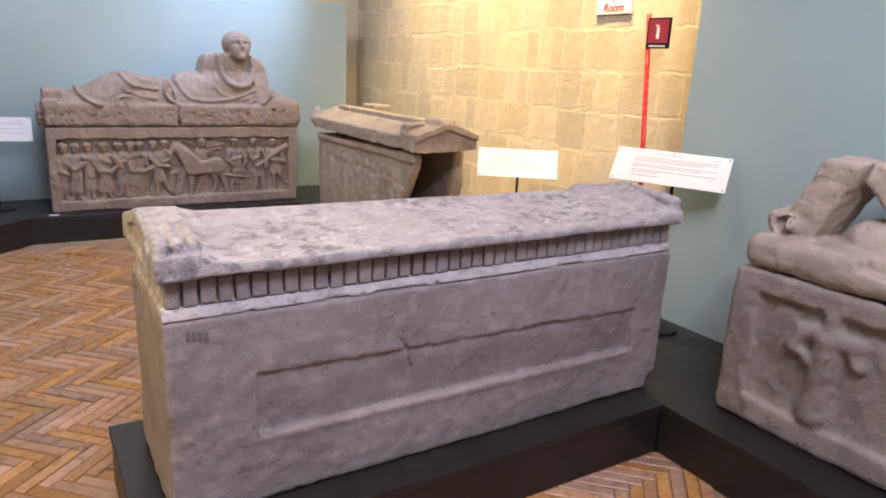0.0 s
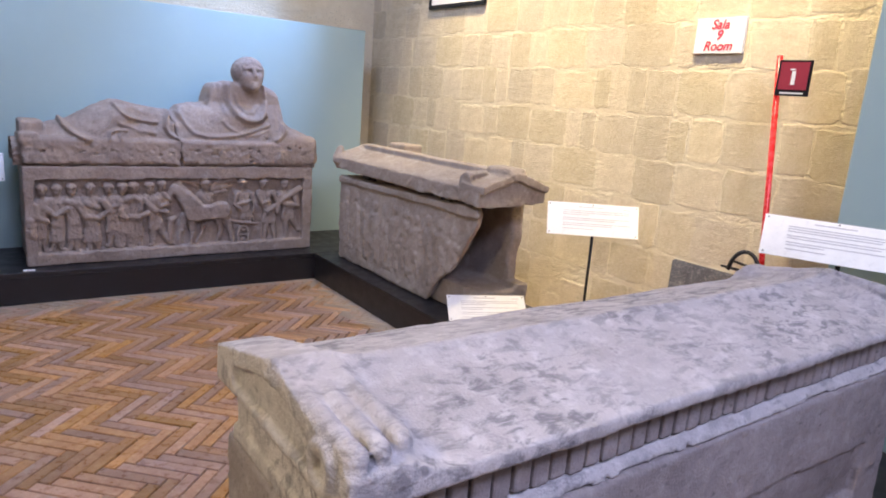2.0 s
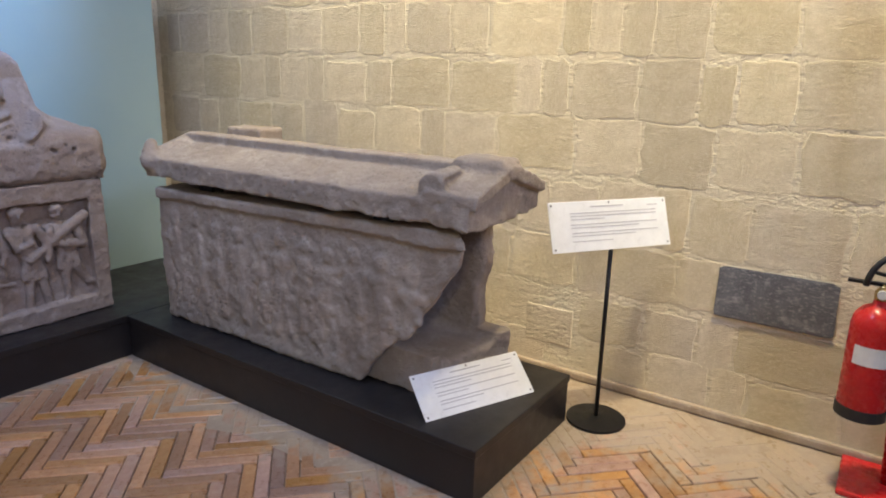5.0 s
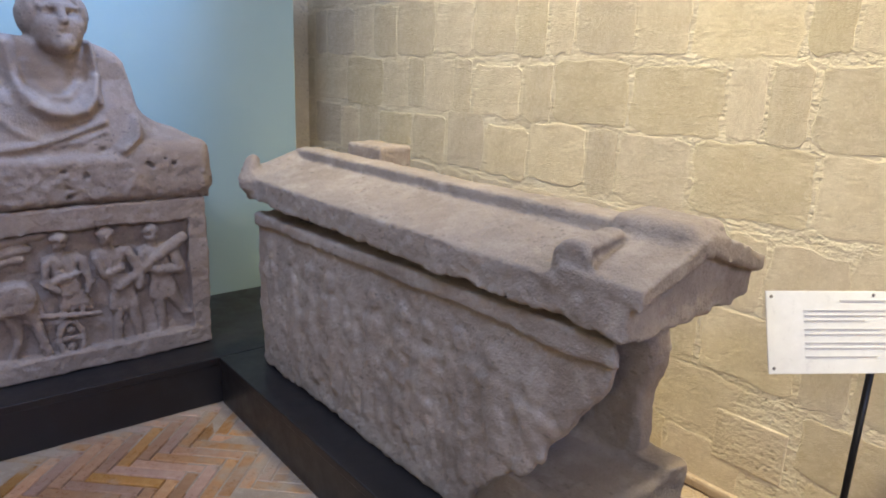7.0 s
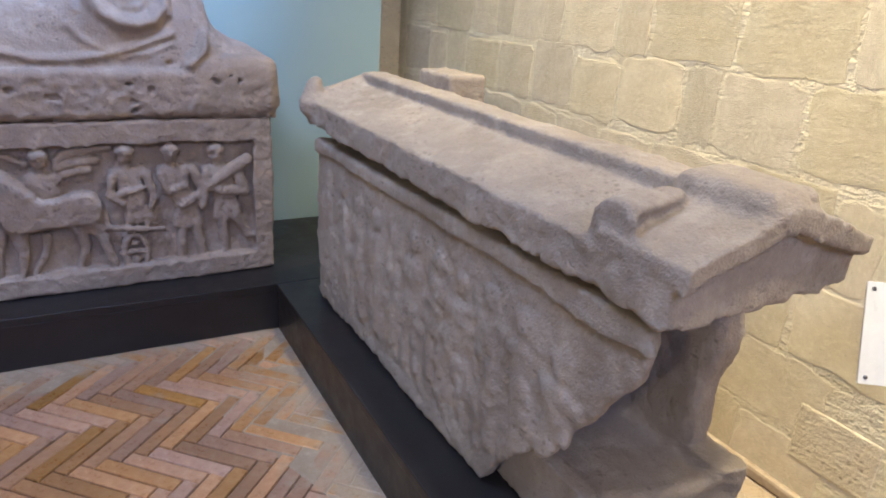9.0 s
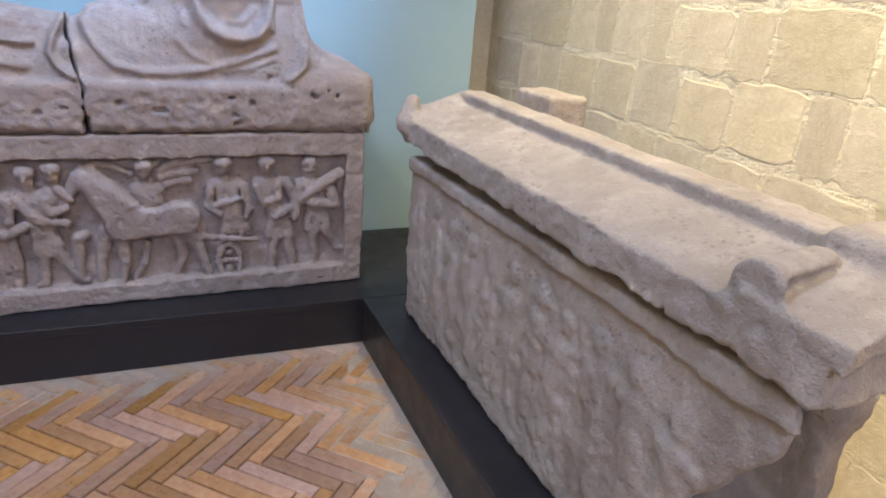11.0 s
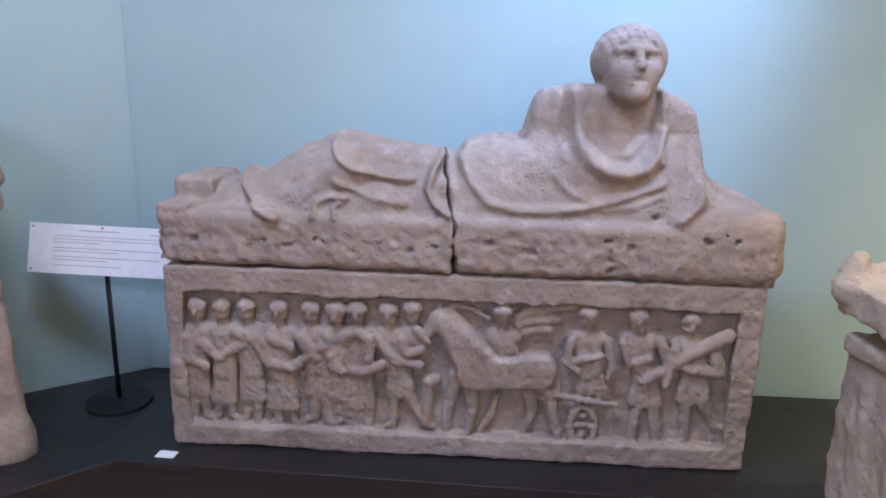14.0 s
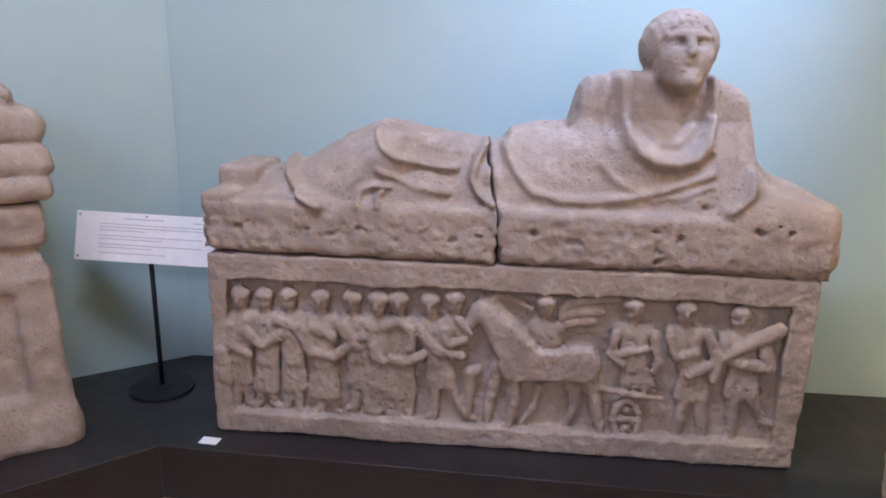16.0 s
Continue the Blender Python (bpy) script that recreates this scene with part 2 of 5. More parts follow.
def prism_bm(outline, z0, z1, bevel=0.0):
    bm = bmesh.new()
    f = bm.faces.new([bm.verts.new((x, y, z0)) for x, y in outline])
    up = bmesh.ops.extrude_face_region(bm, geom=[f])
    bmesh.ops.translate(bm, verts=[v for v in up["geom"] if isinstance(v, bmesh.types.BMVert)], vec=(0, 0, z1 - z0))
    bmesh.ops.recalc_face_normals(bm, faces=bm.faces[:])
    if bevel:
        bmesh.ops.bevel(bm, geom=bm.edges[:], offset=bevel, segments=2, affect="EDGES", profile=0.5)
    return bm


def lathe_bm(profile, seg=32, m=None):
    """Profile rows (radius, z), turned about z."""
    bm = bmesh.new()
    rings = [[bm.verts.new((max(r, 1e-4) * math.cos(2 * math.pi * k / seg), max(r, 1e-4) * math.sin(2 * math.pi * k / seg), z)) for k in range(seg)] for r, z in profile]
    for a, b in zip(rings, rings[1:]):
        for k in range(seg):
            bm.faces.new((a[k], a[(k + 1) % seg], b[(k + 1) % seg], b[k]))
    bm.faces.new(rings[0][::-1])
    bm.faces.new(rings[-1])
    if m is not None:
        bm.transform(m)
    return bm


def tube_bm(points, radius, seg=12):
    bm = bmesh.new()
    pts = [Vector(p) for p in points]
    rings = []
    for k, p in enumerate(pts):
        d = (pts[min(k + 1, len(pts) - 1)] - pts[max(k - 1, 0)]).normalized()
        q = d.to_track_quat("Z", "Y").to_matrix()
        rings.append([bm.verts.new(p + q @ Vector((radius * math.cos(2 * math.pi * a / seg), radius * math.sin(2 * math.pi * a / seg), 0))) for a in range(seg)])
    for a, b in zip(rings, rings[1:]):
        for k in range(seg):
            bm.faces.new((a[k], a[(k + 1) % seg], b[(k + 1) % seg], b[k]))
    bm.faces.new(rings[0][::-1])
    bm.faces.new(rings[-1])
    bmesh.ops.recalc_face_normals(bm, faces=bm.faces[:])
    return bm


# ---- carved stone: solid fields turned into meshes ----
def vnoise(p, scale, seed=0):
    """Smooth value noise in -1..1 at the places p (..., 3); scale: metres a cell."""
    q = np.asarray(p, np.float32) / scale + 1000.0
    i = np.floor(q).astype(np.int64)
    f = q - i
    f = f * f * (3 - 2 * f)
    out = 0.0
    for dx in (0, 1):
        for dy in (0, 1):
            for dz in (0, 1):
                h = ((i[..., 0] + dx) * 374761393 + (i[..., 1] + dy) * 668265263 + (i[..., 2] + dz) * 1274126177 + seed * 974711) & 0x7FFFFFFF
                h = ((h ^ (h >> 13)) * 1103515245) & 0x7FFFFFFF
                h = ((h ^ (h >> 16)) & 0xFFFF) / 32767.5 - 1
                w = (f[..., 0] if dx else 1 - f[..., 0]) * (f[..., 1] if dy else 1 - f[..., 1]) * (f[..., 2] if dz else 1 - f[..., 2])
                out = out + w * h
    return out


def fbm(p, scale, seed=0, octaves=3):
    return sum(vnoise(p, scale / 2 ** k, seed + k) * 0.5 ** k for k in range(octaves))


def smin(a, b, k):
    h = np.clip(0.5 + 0.5 * (b - a) / k, 0, 1)
    return b + (a - b) * h - k * h * (1 - h)


def smax(a, b, k):
    return -smin(-a, -b, k)


def f_box(p, lo, hi, r=0.0):
    lo, hi = np.array(lo, np.float32), np.array(hi, np.float32)
    q = np.abs(p - (lo + hi) / 2) - (hi - lo) / 2 + r
    return np.linalg.norm(np.maximum(q, 0), axis=-1) + np.minimum(q.max(-1), 0) - r


def f_ball(p, c, radii):
    radii = np.array(np.broadcast_to(radii, 3), np.float32)
    q = (p - np.array(c, np.float32)) / radii
    k = np.linalg.norm(q, axis=-1)
    g = np.linalg.norm(q / radii, axis=-1)
    return k * (k - 1) / np.maximum(g, 1e-6)


def f_rod(p, a, b, ra, rb=None):
    rb = ra if rb is None else rb
    a, b = np.array(a, np.float32), np.array(b, np.float32)
    d = b - a
    h = np.clip(((p - a) @ d) / (d @ d), 0, 1)
    return np.linalg.norm(p - a - h[..., None] * d, axis=-1) - (ra + (rb - ra) * h)


def f_path(p, pts, r):
    out = None
    for a, b in zip(pts, pts[1:]):
        d = f_rod(p, a, b, r)
        out = d if out is None else np.minimum(out, d)
    return out


def carve(name, field, lo, hi, step, mat, smooth=True):
    """The surface field = 0 inside the box lo..hi, as a mesh of quads (surface nets)."""
    lo, hi = np.array(lo, np.float32), np.array(hi, np.float32)
    n = np.ceil((hi - lo) / step).astype(int) + 1
    axes = [lo[k] + step * np.arange(n[k], dtype=np.float32) for k in range(3)]
    F = np.empty(n, np.float32)
    for s in range(0, n[0], 24):
        g = np.stack(np.meshgrid(axes[0][s:s + 24], axes[1], axes[2], indexing="ij"), -1)
        F[s:s + 24] = field(g)
    inside = F < 0
    total, count = np.zeros((*(n - 1), 3), np.float32), np.zeros(n - 1, np.float32)
    nx, ny, nz = n
    for ax in range(3):
        sl0, sl1 = [slice(None)] * 3, [slice(None)] * 3
        sl0[ax], sl1[ax] = slice(0, -1), slice(1, None)
        a, b = F[tuple(sl0)], F[tuple(sl1)]
        cross = (a < 0) != (b < 0)
        t = np.where(cross, a / np.where(cross, a - b, 1), 0)
        others = [k for k in range(3) if k != ax]
        for d0 in (0, 1):
            for d1 in (0, 1):
                sl = [slice(None)] * 3
                off = [0.0, 0.0, 0.0]
                for k, d in zip(others, (d0, d1)):
                    sl[k] = slice(d, d + n[k] - 1)
                    off[k] = d
                c, tt = cross[tuple(sl)], t[tuple(sl)]
                count += c
                for k in range(3):
                    total[..., k] += c * (tt if k == ax else off[k])
    used = count > 0
    ids = np.full(n - 1, -1, np.int64)
    ids[used] = np.arange(used.sum())
    cell = np.argwhere(used)
    verts = lo + step * (cell + total[used] / count[used][:, None])
    quads = []
    for ax in range(3):
        u, v = (ax + 1) % 3, (ax + 2) % 3
        sl0, sl1 = [slice(None)] * 3, [slice(None)] * 3
        sl0[ax], sl1[ax] = slice(0, -1), slice(1, None)
        a, b = inside[tuple(sl0)], inside[tuple(sl1)]
        e = np.argwhere(a != b)
        keep = (e[:, u] > 0) & (e[:, v] > 0) & (e[:, u] < n[u] - 1) & (e[:, v] < n[v] - 1)
        e = e[keep]
        flip = ~a[tuple(e.T)]
        du, dv = np.zeros(3, int), np.zeros(3, int)
        du[u], dv[v] = 1, 1
        q = np.stack([ids[tuple((e - x).T)] for x in (du + dv, dv, np.zeros(3, int), du)], 1)
        q[flip] = q[flip][:, ::-1]
        quads.append(q)
    quads = np.concatenate(quads)
    me = bpy.data.meshes.new(name)
    me.vertices.add(len(verts))
    me.vertices.foreach_set("co", verts.astype(np.float32).ravel())
    me.loops.add(quads.size)
    me.loops.foreach_set("vertex_index", quads.astype(np.int32).ravel())
    me.polygons.add(len(quads))
    me.polygons.foreach_set("loop_start", np.arange(0, quads.size, 4, dtype=np.int32))
    me.polygons.foreach_set("use_smooth", np.full(len(quads), smooth))
    me.update(calc_edges=True)
    me.validate()
    me.materials.append(mat)
    return me


# ---- the large structure ----
WALL_X, PANEL_Y, TOP = 1.135, 0.65, 4.2
wall_east = solo("wall_east", box_bm((WALL_X, -9.0, 0), (WALL_X + 0.5, 1.9, TOP)), MORTAR, "rough yellow tuff block wall with pale mortar", "wall", kind="structure")
solo("wall_north", box_bm((-6.5, 1.10, 0), (WALL_X, 1.9, TOP)), MORTAR, "rough yellow tuff wall behind the teal partition", "wall", kind="structure")
solo("wall_south", box_bm((-6.5, -9.4, 0), (WALL_X + 0.5, -9.0, TOP)), WHITE, "plain pale wall", "wall", kind="structure")
solo("ceiling", box_bm((-6.9, -9.4, TOP), (WALL_X + 0.5, 1.9, TOP + 0.2)), WHITE, "plain pale ceiling", "ceiling", kind="structure")
# wall out of view; its opening is invented to admit the world's light
west = bmesh.new()
for lo, hi in (((-6.9, -9.0, 0), (-6.5, -6.0, TOP)), ((-6.9, -3.0, 0), (-6.5, 1.9, TOP)), ((-6.9, -6.0, 0), (-6.5, -3.0, 1.0)), ((-6.9, -6.0, 3.6), (-6.5, -3.0, TOP))):
    b = box_bm(lo, hi)
    me = bpy.data.meshes.new("tmp")
    b.to_mesh(me)
    b.free()
    west.from_mesh(me)
    bpy.data.meshes.remove(me)
solo("wall_west", west, WHITE, "plain pale wall out of view with an opening added to admit light", "wall", kind="structure")

b = box_bm((1.105, -3.84, 0), (WALL_X, 1.1, 0.045), 0.012, 2)
solo("baseboard", b, CEMENT, "low worn mortar ledge at the foot of the stone wall", "ledge", kind="structure")

# teal partitions
solo("partition_back", box_bm((-2.47, PANEL_Y, 0), (0.80, PANEL_Y + 0.09, 2.12), 0.004), PLASTER, "matt teal painted partition behind the reclining statue", "partition", kind="structure")
side = box_bm((-3.2, 0, 0), (0.06, 0.09, 2.115), 0.004, m=pose(-2.475, 0.655, 0, 0, 0, 38))
solo("partition_side", side, PLASTER, "matt teal painted partition standing at an angle", "partition", kind="structure")
solo("partition_east", box_bm((0.755, -8.0, 0), (0.85, -3.84, 2.6), 0.004), PLASTER, "matt grey-teal painted partition beside the stone wall", "partition", kind="structure")

floor = solo("floor", box_bm((-6.9, -9.4, -0.2), (WALL_X + 0.5, 1.9, -0.012)), GROUT, "worn herringbone floor of orange-brown clay bricks", "floor", kind="structure")

# black plinths: a boxed body under a slightly wider top board
PL = 0.22


def widened(outline, d):
    n, out = len(outline), []
    for k in range(n):
        a, b, c = Vector(outline[k - 1]), Vector(outline[k]), Vector(outline[(k + 1) % n])
        u, w = (b - a).normalized(), (c - b).normalized()
        n1, n2 = Vector((u.y, -u.x)), Vector((w.y, -w.x))
        m = (n1 + n2) / max(0.3, 1 + n1.dot(n2))
        out.append(tuple(b + m * d))
    return out


def plinth(name, outline, label):
    ob = solo(name, prism_bm(outline, 0.0, PL - 0.034, 0.003), BLACK, label, "plinth", kind="structure")
    part("top_board", prism_bm(widened(outline, 0.005), PL - 0.034, PL, 0.004), BLACK, ob)


plinth("plinth_back", [(-2.23, -0.125), (-0.035, -0.183), (0.712, -0.195), (0.712, 0.64), (-2.46, 0.64), (-4.6, -1.0), (-3.95, -1.75)], "low black painted plinth under the carved sarcophagus")
plinth("plinth_arm", [(-0.054, -2.305), (0.707, -2.315), (0.712, -0.207), (-0.033, -0.195)], "low black painted plinth under the broken sarcophagus")
plinth("plinth_near", [(-2.06, -4.57), (-0.078, -4.583), (-0.078, -3.775), (-2.06, -3.775)], "low black painted plinth under the long sarcophagus")
plinth("plinth_east", [(-0.105, -8.0), (0.747, -8.0), (0.747, -3.84), (-0.066, -3.76), (-0.066, -4.3)], "low black painted plinth along the teal partition")


# ---- carving helpers ----
def chip(d, p, amp, scale, seed, near=0.05, octaves=3):
    """Roughens a field where its surface is near."""
    m = np.abs(d) < near
    if m.any():
        d = d.copy()
        d[m] += amp * fbm(p[m], scale, seed, octaves)
    return d


def blend_rods(p, rods, k, d=None):
    """Smooth union of rods (a, b, ra, rb), leaving out those far from this slice of the stone."""
    x0, x1 = p[..., 0].min() - 0.12, p[..., 0].max() + 0.12
    for a, b, ra, rb in rods:
        if max(a[0], b[0]) + max(ra, rb) < x0 or min(a[0], b[0]) - max(ra, rb) > x1:
            continue
        e = f_rod(p, a, b, ra, rb)
        d = e if d is None else smin(d, e, k)
    return np.full(p.shape[:-1], 1.0, np.float32) if d is None else d


def path_rods(pts, r):
    return [(a, b, r, r) for a, b in zip(pts, pts[1:])]


# ---- the reclining statue's sarcophagus ----
def relief_figure(head, hip, hem, half, feet, arms):
    """Rods of one robed figure in the frieze: head, body to the hip, skirt to the hem, legs and arms."""
    y, (x, top) = 0.034, head
    sh = top - 0.078
    lean = x + (hip[0] - x) * 0.25
    rods = [((x, y - 0.014, top - 0.010), (x, y - 0.010, top + 0.014), 0.027, 0.033), ((x, y, top - 0.04), (lean, y, sh), 0.018, 0.022),
            ((lean - half * 0.8, y + 0.002, sh - 0.004), (lean + half * 0.8, y + 0.002, sh - 0.004), 0.030, 0.030),
            ((lean - half * 0.4, y, sh - 0.02), (hip[0] - half * 0.3, y, hip[1]), 0.034, 0.034), ((lean + half * 0.4, y, sh - 0.02), (hip[0] + half * 0.3, y, hip[1]), 0.034, 0.032)]
    if hem:
        for k in (-1, 0, 1):
            rods.append(((hip[0] + half * 0.45 * k, y, hip[1]), (hem[0] + half * 0.8 * k, y - 0.004, hem[1]), 0.026, 0.022))
        for k, (fx, fz) in enumerate(feet):
            knee = (hem[0] + half * (0.55 if k else -0.45), y + 0.002, hem[1] + 0.01)
            rods += [(knee, (fx, y + 0.004, fz + 0.022), 0.026, 0.018), ((fx, y, fz + 0.016), (fx + (0.026 if k else -0.022), y - 0.006, fz + 0.008), 0.015, 0.012)]
    for line in arms:
        for (ax, az), (bx, bz) in zip(line, line[1:]):
            rods.append(((ax, y - 0.026, az), (bx, y - 0.030, bz), 0.020, 0.018))
    return rods


FIGURES = [
    ((-1.956, 0.747), (-1.970, 0.508), (-1.971, 0.419), 0.031, [(-1.997, 0.307), (-1.948, 0.310)], [[(-1.997, 0.642), (-1.996, 0.562), (-1.935, 0.532)]]),
    ((-1.868, 0.745), (-1.870, 0.503), (-1.880, 0.390), 0.037, [(-1.910, 0.313), (-1.854, 0.316)], [[(-1.939, 0.620), (-1.883, 0.570), (-1.802, 0.620)]]),
    ((-1.780, 0.749), (-1.772, 0.508), (-1.774, 0.408), 0.037, [(-1.799, 0.310), (-1.759, 0.294)], [[(-1.817, 0.669), (-1.746, 0.647), (-1.714, 0.571)]]),
    ((-1.663, 0.749), (-1.658, 0.504), (-1.662, 0.380), 0.049, [(-1.681, 0.304), (-1.622, 0.303)], [[(-1.720, 0.636), (-1.702, 0.558), (-1.616, 0.543), (-1.549, 0.597)], [(-1.699, 0.654), (-1.624, 0.619)]]),
    ((-1.548, 0.751), (-1.524, 0.533), (-1.523, 0.445), 0.037, [(-1.546, 0.326), (-1.495, 0.315)], [[(-1.588, 0.664), (-1.541, 0.615), (-1.483, 0.635)], [(-1.573, 0.639), (-1.529, 0.585)]]),
    ((-1.458, 0.753), (-1.448, 0.538), (-1.444, 0.427), 0.033, [(-1.460, 0.313), (-1.416, 0.311)], [[(-1.483, 0.661), (-1.468, 0.558), (-1.439, 0.538)]]),
    ((-1.382, 0.757), (-1.370, 0.531), (-1.370, 0.398), 0.041, [(-1.387, 0.290), (-1.341, 0.286)], [[(-1.431, 0.668), (-1.382, 0.692), (-1.334, 0.656), (-1.340, 0.591)], [(-1.403, 0.544), (-1.354, 0.538), (-1.297, 0.568)]]),
    ((-1.271, 0.756), (-1.232, 0.539), (-1.231, 0.451), 0.041, [(-1.255, 0.310), (-1.138, 0.317)], [[(-1.314, 0.670), (-1.245, 0.588), (-1.156, 0.576)], [(-1.218, 0.662), (-1.205, 0.616), (-1.145, 0.636)]]),
    ((-1.186, 0.769), (-1.180, 0.660), None, 0.024, [], [[(-1.167, 0.703), (-1.130, 0.663)]]),
    ((-0.872, 0.770), (-0.850, 0.640), None, 0.045, [], []),
    ((-0.578, 0.775), (-0.550, 0.566), (-0.535, 0.502), 0.053, [(-0.562, 0.475), (-0.506, 0.469)], [[(-0.631, 0.689), (-0.641, 0.613), (-0.603, 0.581)], [(-0.503, 0.692), (-0.479, 0.596), (-0.495, 0.561)], [(-0.617, 0.614), (-0.525, 0.640)]]),
    ((-0.405, 0.774), (-0.357, 0.556), (-0.353, 0.459), 0.053, [(-0.390, 0.289), (-0.296, 0.291)], [[(-0.327, 0.705), (-0.286, 0.613), (-0.290, 0.543)], [(-0.448, 0.682), (-0.422, 0.616), (-0.358, 0.637)], [(-0.292, 0.602), (-0.372, 0.551)]]),
    ((-0.227, 0.766), (-0.190, 0.587), (-0.189, 0.484), 0.049, [(-0.199, 0.301), (-0.100, 0.370)], [[(-0.141, 0.684), (-0.118, 0.595), (-0.220, 0.611)], [(-0.270, 0.677), (-0.264, 0.625), (-0.220, 0.611)]])]
HEADS = [f[0] for f in FIGURES]
FRIEZE = [rod for f in FIGURES for rod in relief_figure(*f)]
# wings of the figure behind the horse
for r, line in ((0.015, ((-0.92, 0.753), (-0.976, 0.784), (-1.05, 0.795))), (0.018, ((-0.815, 0.763), (-0.763, 0.794), (-0.63, 0.806))), (0.020, ((-0.815, 0.735), (-0.741, 0.754), (-0.68, 0.757))), (0.020, ((-0.80, 0.705), (-0.74, 0.718), (-0.71, 0.72)))):
    FRIEZE += path_rods([(x, 0.038, z) for x, z in line], r)
# horse: head, neck and mane, trunk, legs and tail
for x0, z0, r0, x1, z1, r1, y in ((-1.159, 0.650, 0.020, -1.096, 0.744, 0.036, 0.022), (-1.075, 0.735, 0.050, -0.965, 0.600, 0.078, 0.028), (-1.065, 0.775, 0.028, -0.945, 0.655, 0.026, 0.030), (-1.098, 0.77, 0.012, -1.092, 0.798, 0.006, 0.026),
                                  (-0.960, 0.558, 0.076, -0.850, 0.556, 0.064, 0.024), (-0.850, 0.556, 0.064, -0.740, 0.568, 0.074, 0.024), (-0.975, 0.53, 0.042, -0.964, 0.40, 0.020, 0.024), (-0.964, 0.40, 0.019, -0.984, 0.31, 0.015, 0.018),
                                  (-0.984, 0.31, 0.017, -1.01, 0.30, 0.014, 0.014), (-1.02, 0.53, 0.034, -1.05, 0.42, 0.020, 0.038), (-1.05, 0.42, 0.020, -1.058, 0.31, 0.016, 0.038), (-0.88, 0.46, 0.020, -0.894, 0.385, 0.017, 0.038), (-0.894, 0.385, 0.016, -0.936, 0.318, 0.014, 0.036),
                                  (-0.728, 0.54, 0.050, -0.69, 0.45, 0.026, 0.024), (-0.69, 0.45, 0.022, -0.655, 0.318, 0.016, 0.020), (-0.765, 0.50, 0.034, -0.747, 0.402, 0.018, 0.036), (-0.747, 0.402, 0.017, -0.782, 0.31, 0.014, 0.036)):
    FRIEZE.append(((x0, y, z0), (x1, y, z1), r0, r1))
FRIEZE += path_rods([(-0.708, 0.022, 0.618), (-0.679, 0.018, 0.57), (-0.663, 0.022, 0.495)], 0.014)
# chariot rail, post and eight-shaped wheel, the beam on a shoulder, the worn figure on the border
FRIEZE += path_rods([(-0.685, 0.016, 0.482), (-0.582, 0.010, 0.467), (-0.455, 0.014, 0.453)], 0.013) + path_rods([(-0.53, 0.02, 0.563), (-0.515, 0.018, 0.473)], 0.010)
FRIEZE += path_rods([(-0.567 + 0.046 * math.cos(a), 0.022, 0.358 + 0.078 * math.sin(a)) for a in np.linspace(0, 2 * math.pi, 17)], 0.011)
FRIEZE += path_rods([(-0.61, 0.026, 0.362), (-0.524, 0.026, 0.362)], 0.010) + [((-0.567, 0.03, 0.325), (-0.567, 0.03, 0.328), 0.016, 0.016), ((-0.567, 0.03, 0.398), (-0.567, 0.03, 0.402), 0.014, 0.014)]
FRIEZE += [((-0.268, 0.002, 0.629), (-0.102, -0.002, 0.738), 0.019, 0.023)]
FRIEZE += [((-2.036, 0.006, 0.535), (-2.034, 0.006, 0.50), 0.030, 0.026), ((-2.032, 0.006, 0.465), (-2.025, 0.006, 0.44), 0.028, 0.026), ((-2.045, 0.010, 0.40), (-2.051, 0.012, 0.31), 0.020, 0.026)]
FRIEZE += [((-1.126, 0.026, 0.508), (-1.10, 0.026, 0.518), 0.022, 0.020), ((-1.126, 0.028, 0.50), (-1.132, 0.026, 0.345), 0.020, 0.018)]


def frieze_field(p):
    d = f_box(p, (-2.066, 0.0, 0.222), (0.012, 0.11, 0.913), 0.012)
    wob = 0.006 * vnoise(p, 0.09, 5)
    d = smax(d, -(f_box(p, (-2.0, -0.2, 0.30), (-0.068, 0.048, 0.820), 0.012) + wob), 0.004)
    ground = (p[..., 2] - 0.31 - 0.012 * vnoise(p, 0.07, 9))
    d = smin(d, smax(ground, f_box(p, (-2.03, 0.006, 0.23), (-0.06, 0.11, 0.42)), 0.02), 0.012)
    x0, x1 = p[..., 0].min(), p[..., 0].max()
    flat = p.copy()
    flat[..., 1] = 0.046 + (p[..., 1] - 0.046) * 1.18
    r = blend_rods(flat, FRIEZE, 0.007)
    r = r + 0.0010 * np.sin(p[..., 0] * 190 + 90 * p[..., 2] + 14 * vnoise(p, 0.08, 3)) * (np.abs(p[..., 2] - 0.50) < 0.17) * np.clip((0.05 - np.abs(r)) * 40, 0, 1)
    for hx, hz in HEADS:
        if x0 - 0.1 < hx < x1 + 0.1:
            for s in (-1, 1):
                r = smax(r, -f_ball(p, (hx + 0.013 * s, -0.014, hz + 0.003), (0.0105, 0.020, 0.008)), 0.002)
            r = smin(r, f_rod(p, (hx - 0.001, -0.006, hz + 0.006), (hx - 0.002, -0.014, hz - 0.008), 0.005, 0.007), 0.004)
            r = smax(r, -f_rod(p, (hx - 0.009, -0.010, hz - 0.021), (hx + 0.009, -0.010, hz - 0.021), 0.004), 0.003)
            r = smin(r, f_ball(p, (hx, 0.022, hz + 0.016), (0.0355, 0.031, 0.028)), 0.003)
    d = smin(d, smax(r, f_box(p, (-2.058, -0.012, 0.25), (-0.04, 0.11, 0.83)), 0.004), 0.006)
    return chip(chip(d, p, 0.0028, 0.022, 21), p, 0.005, 0.16, 25)


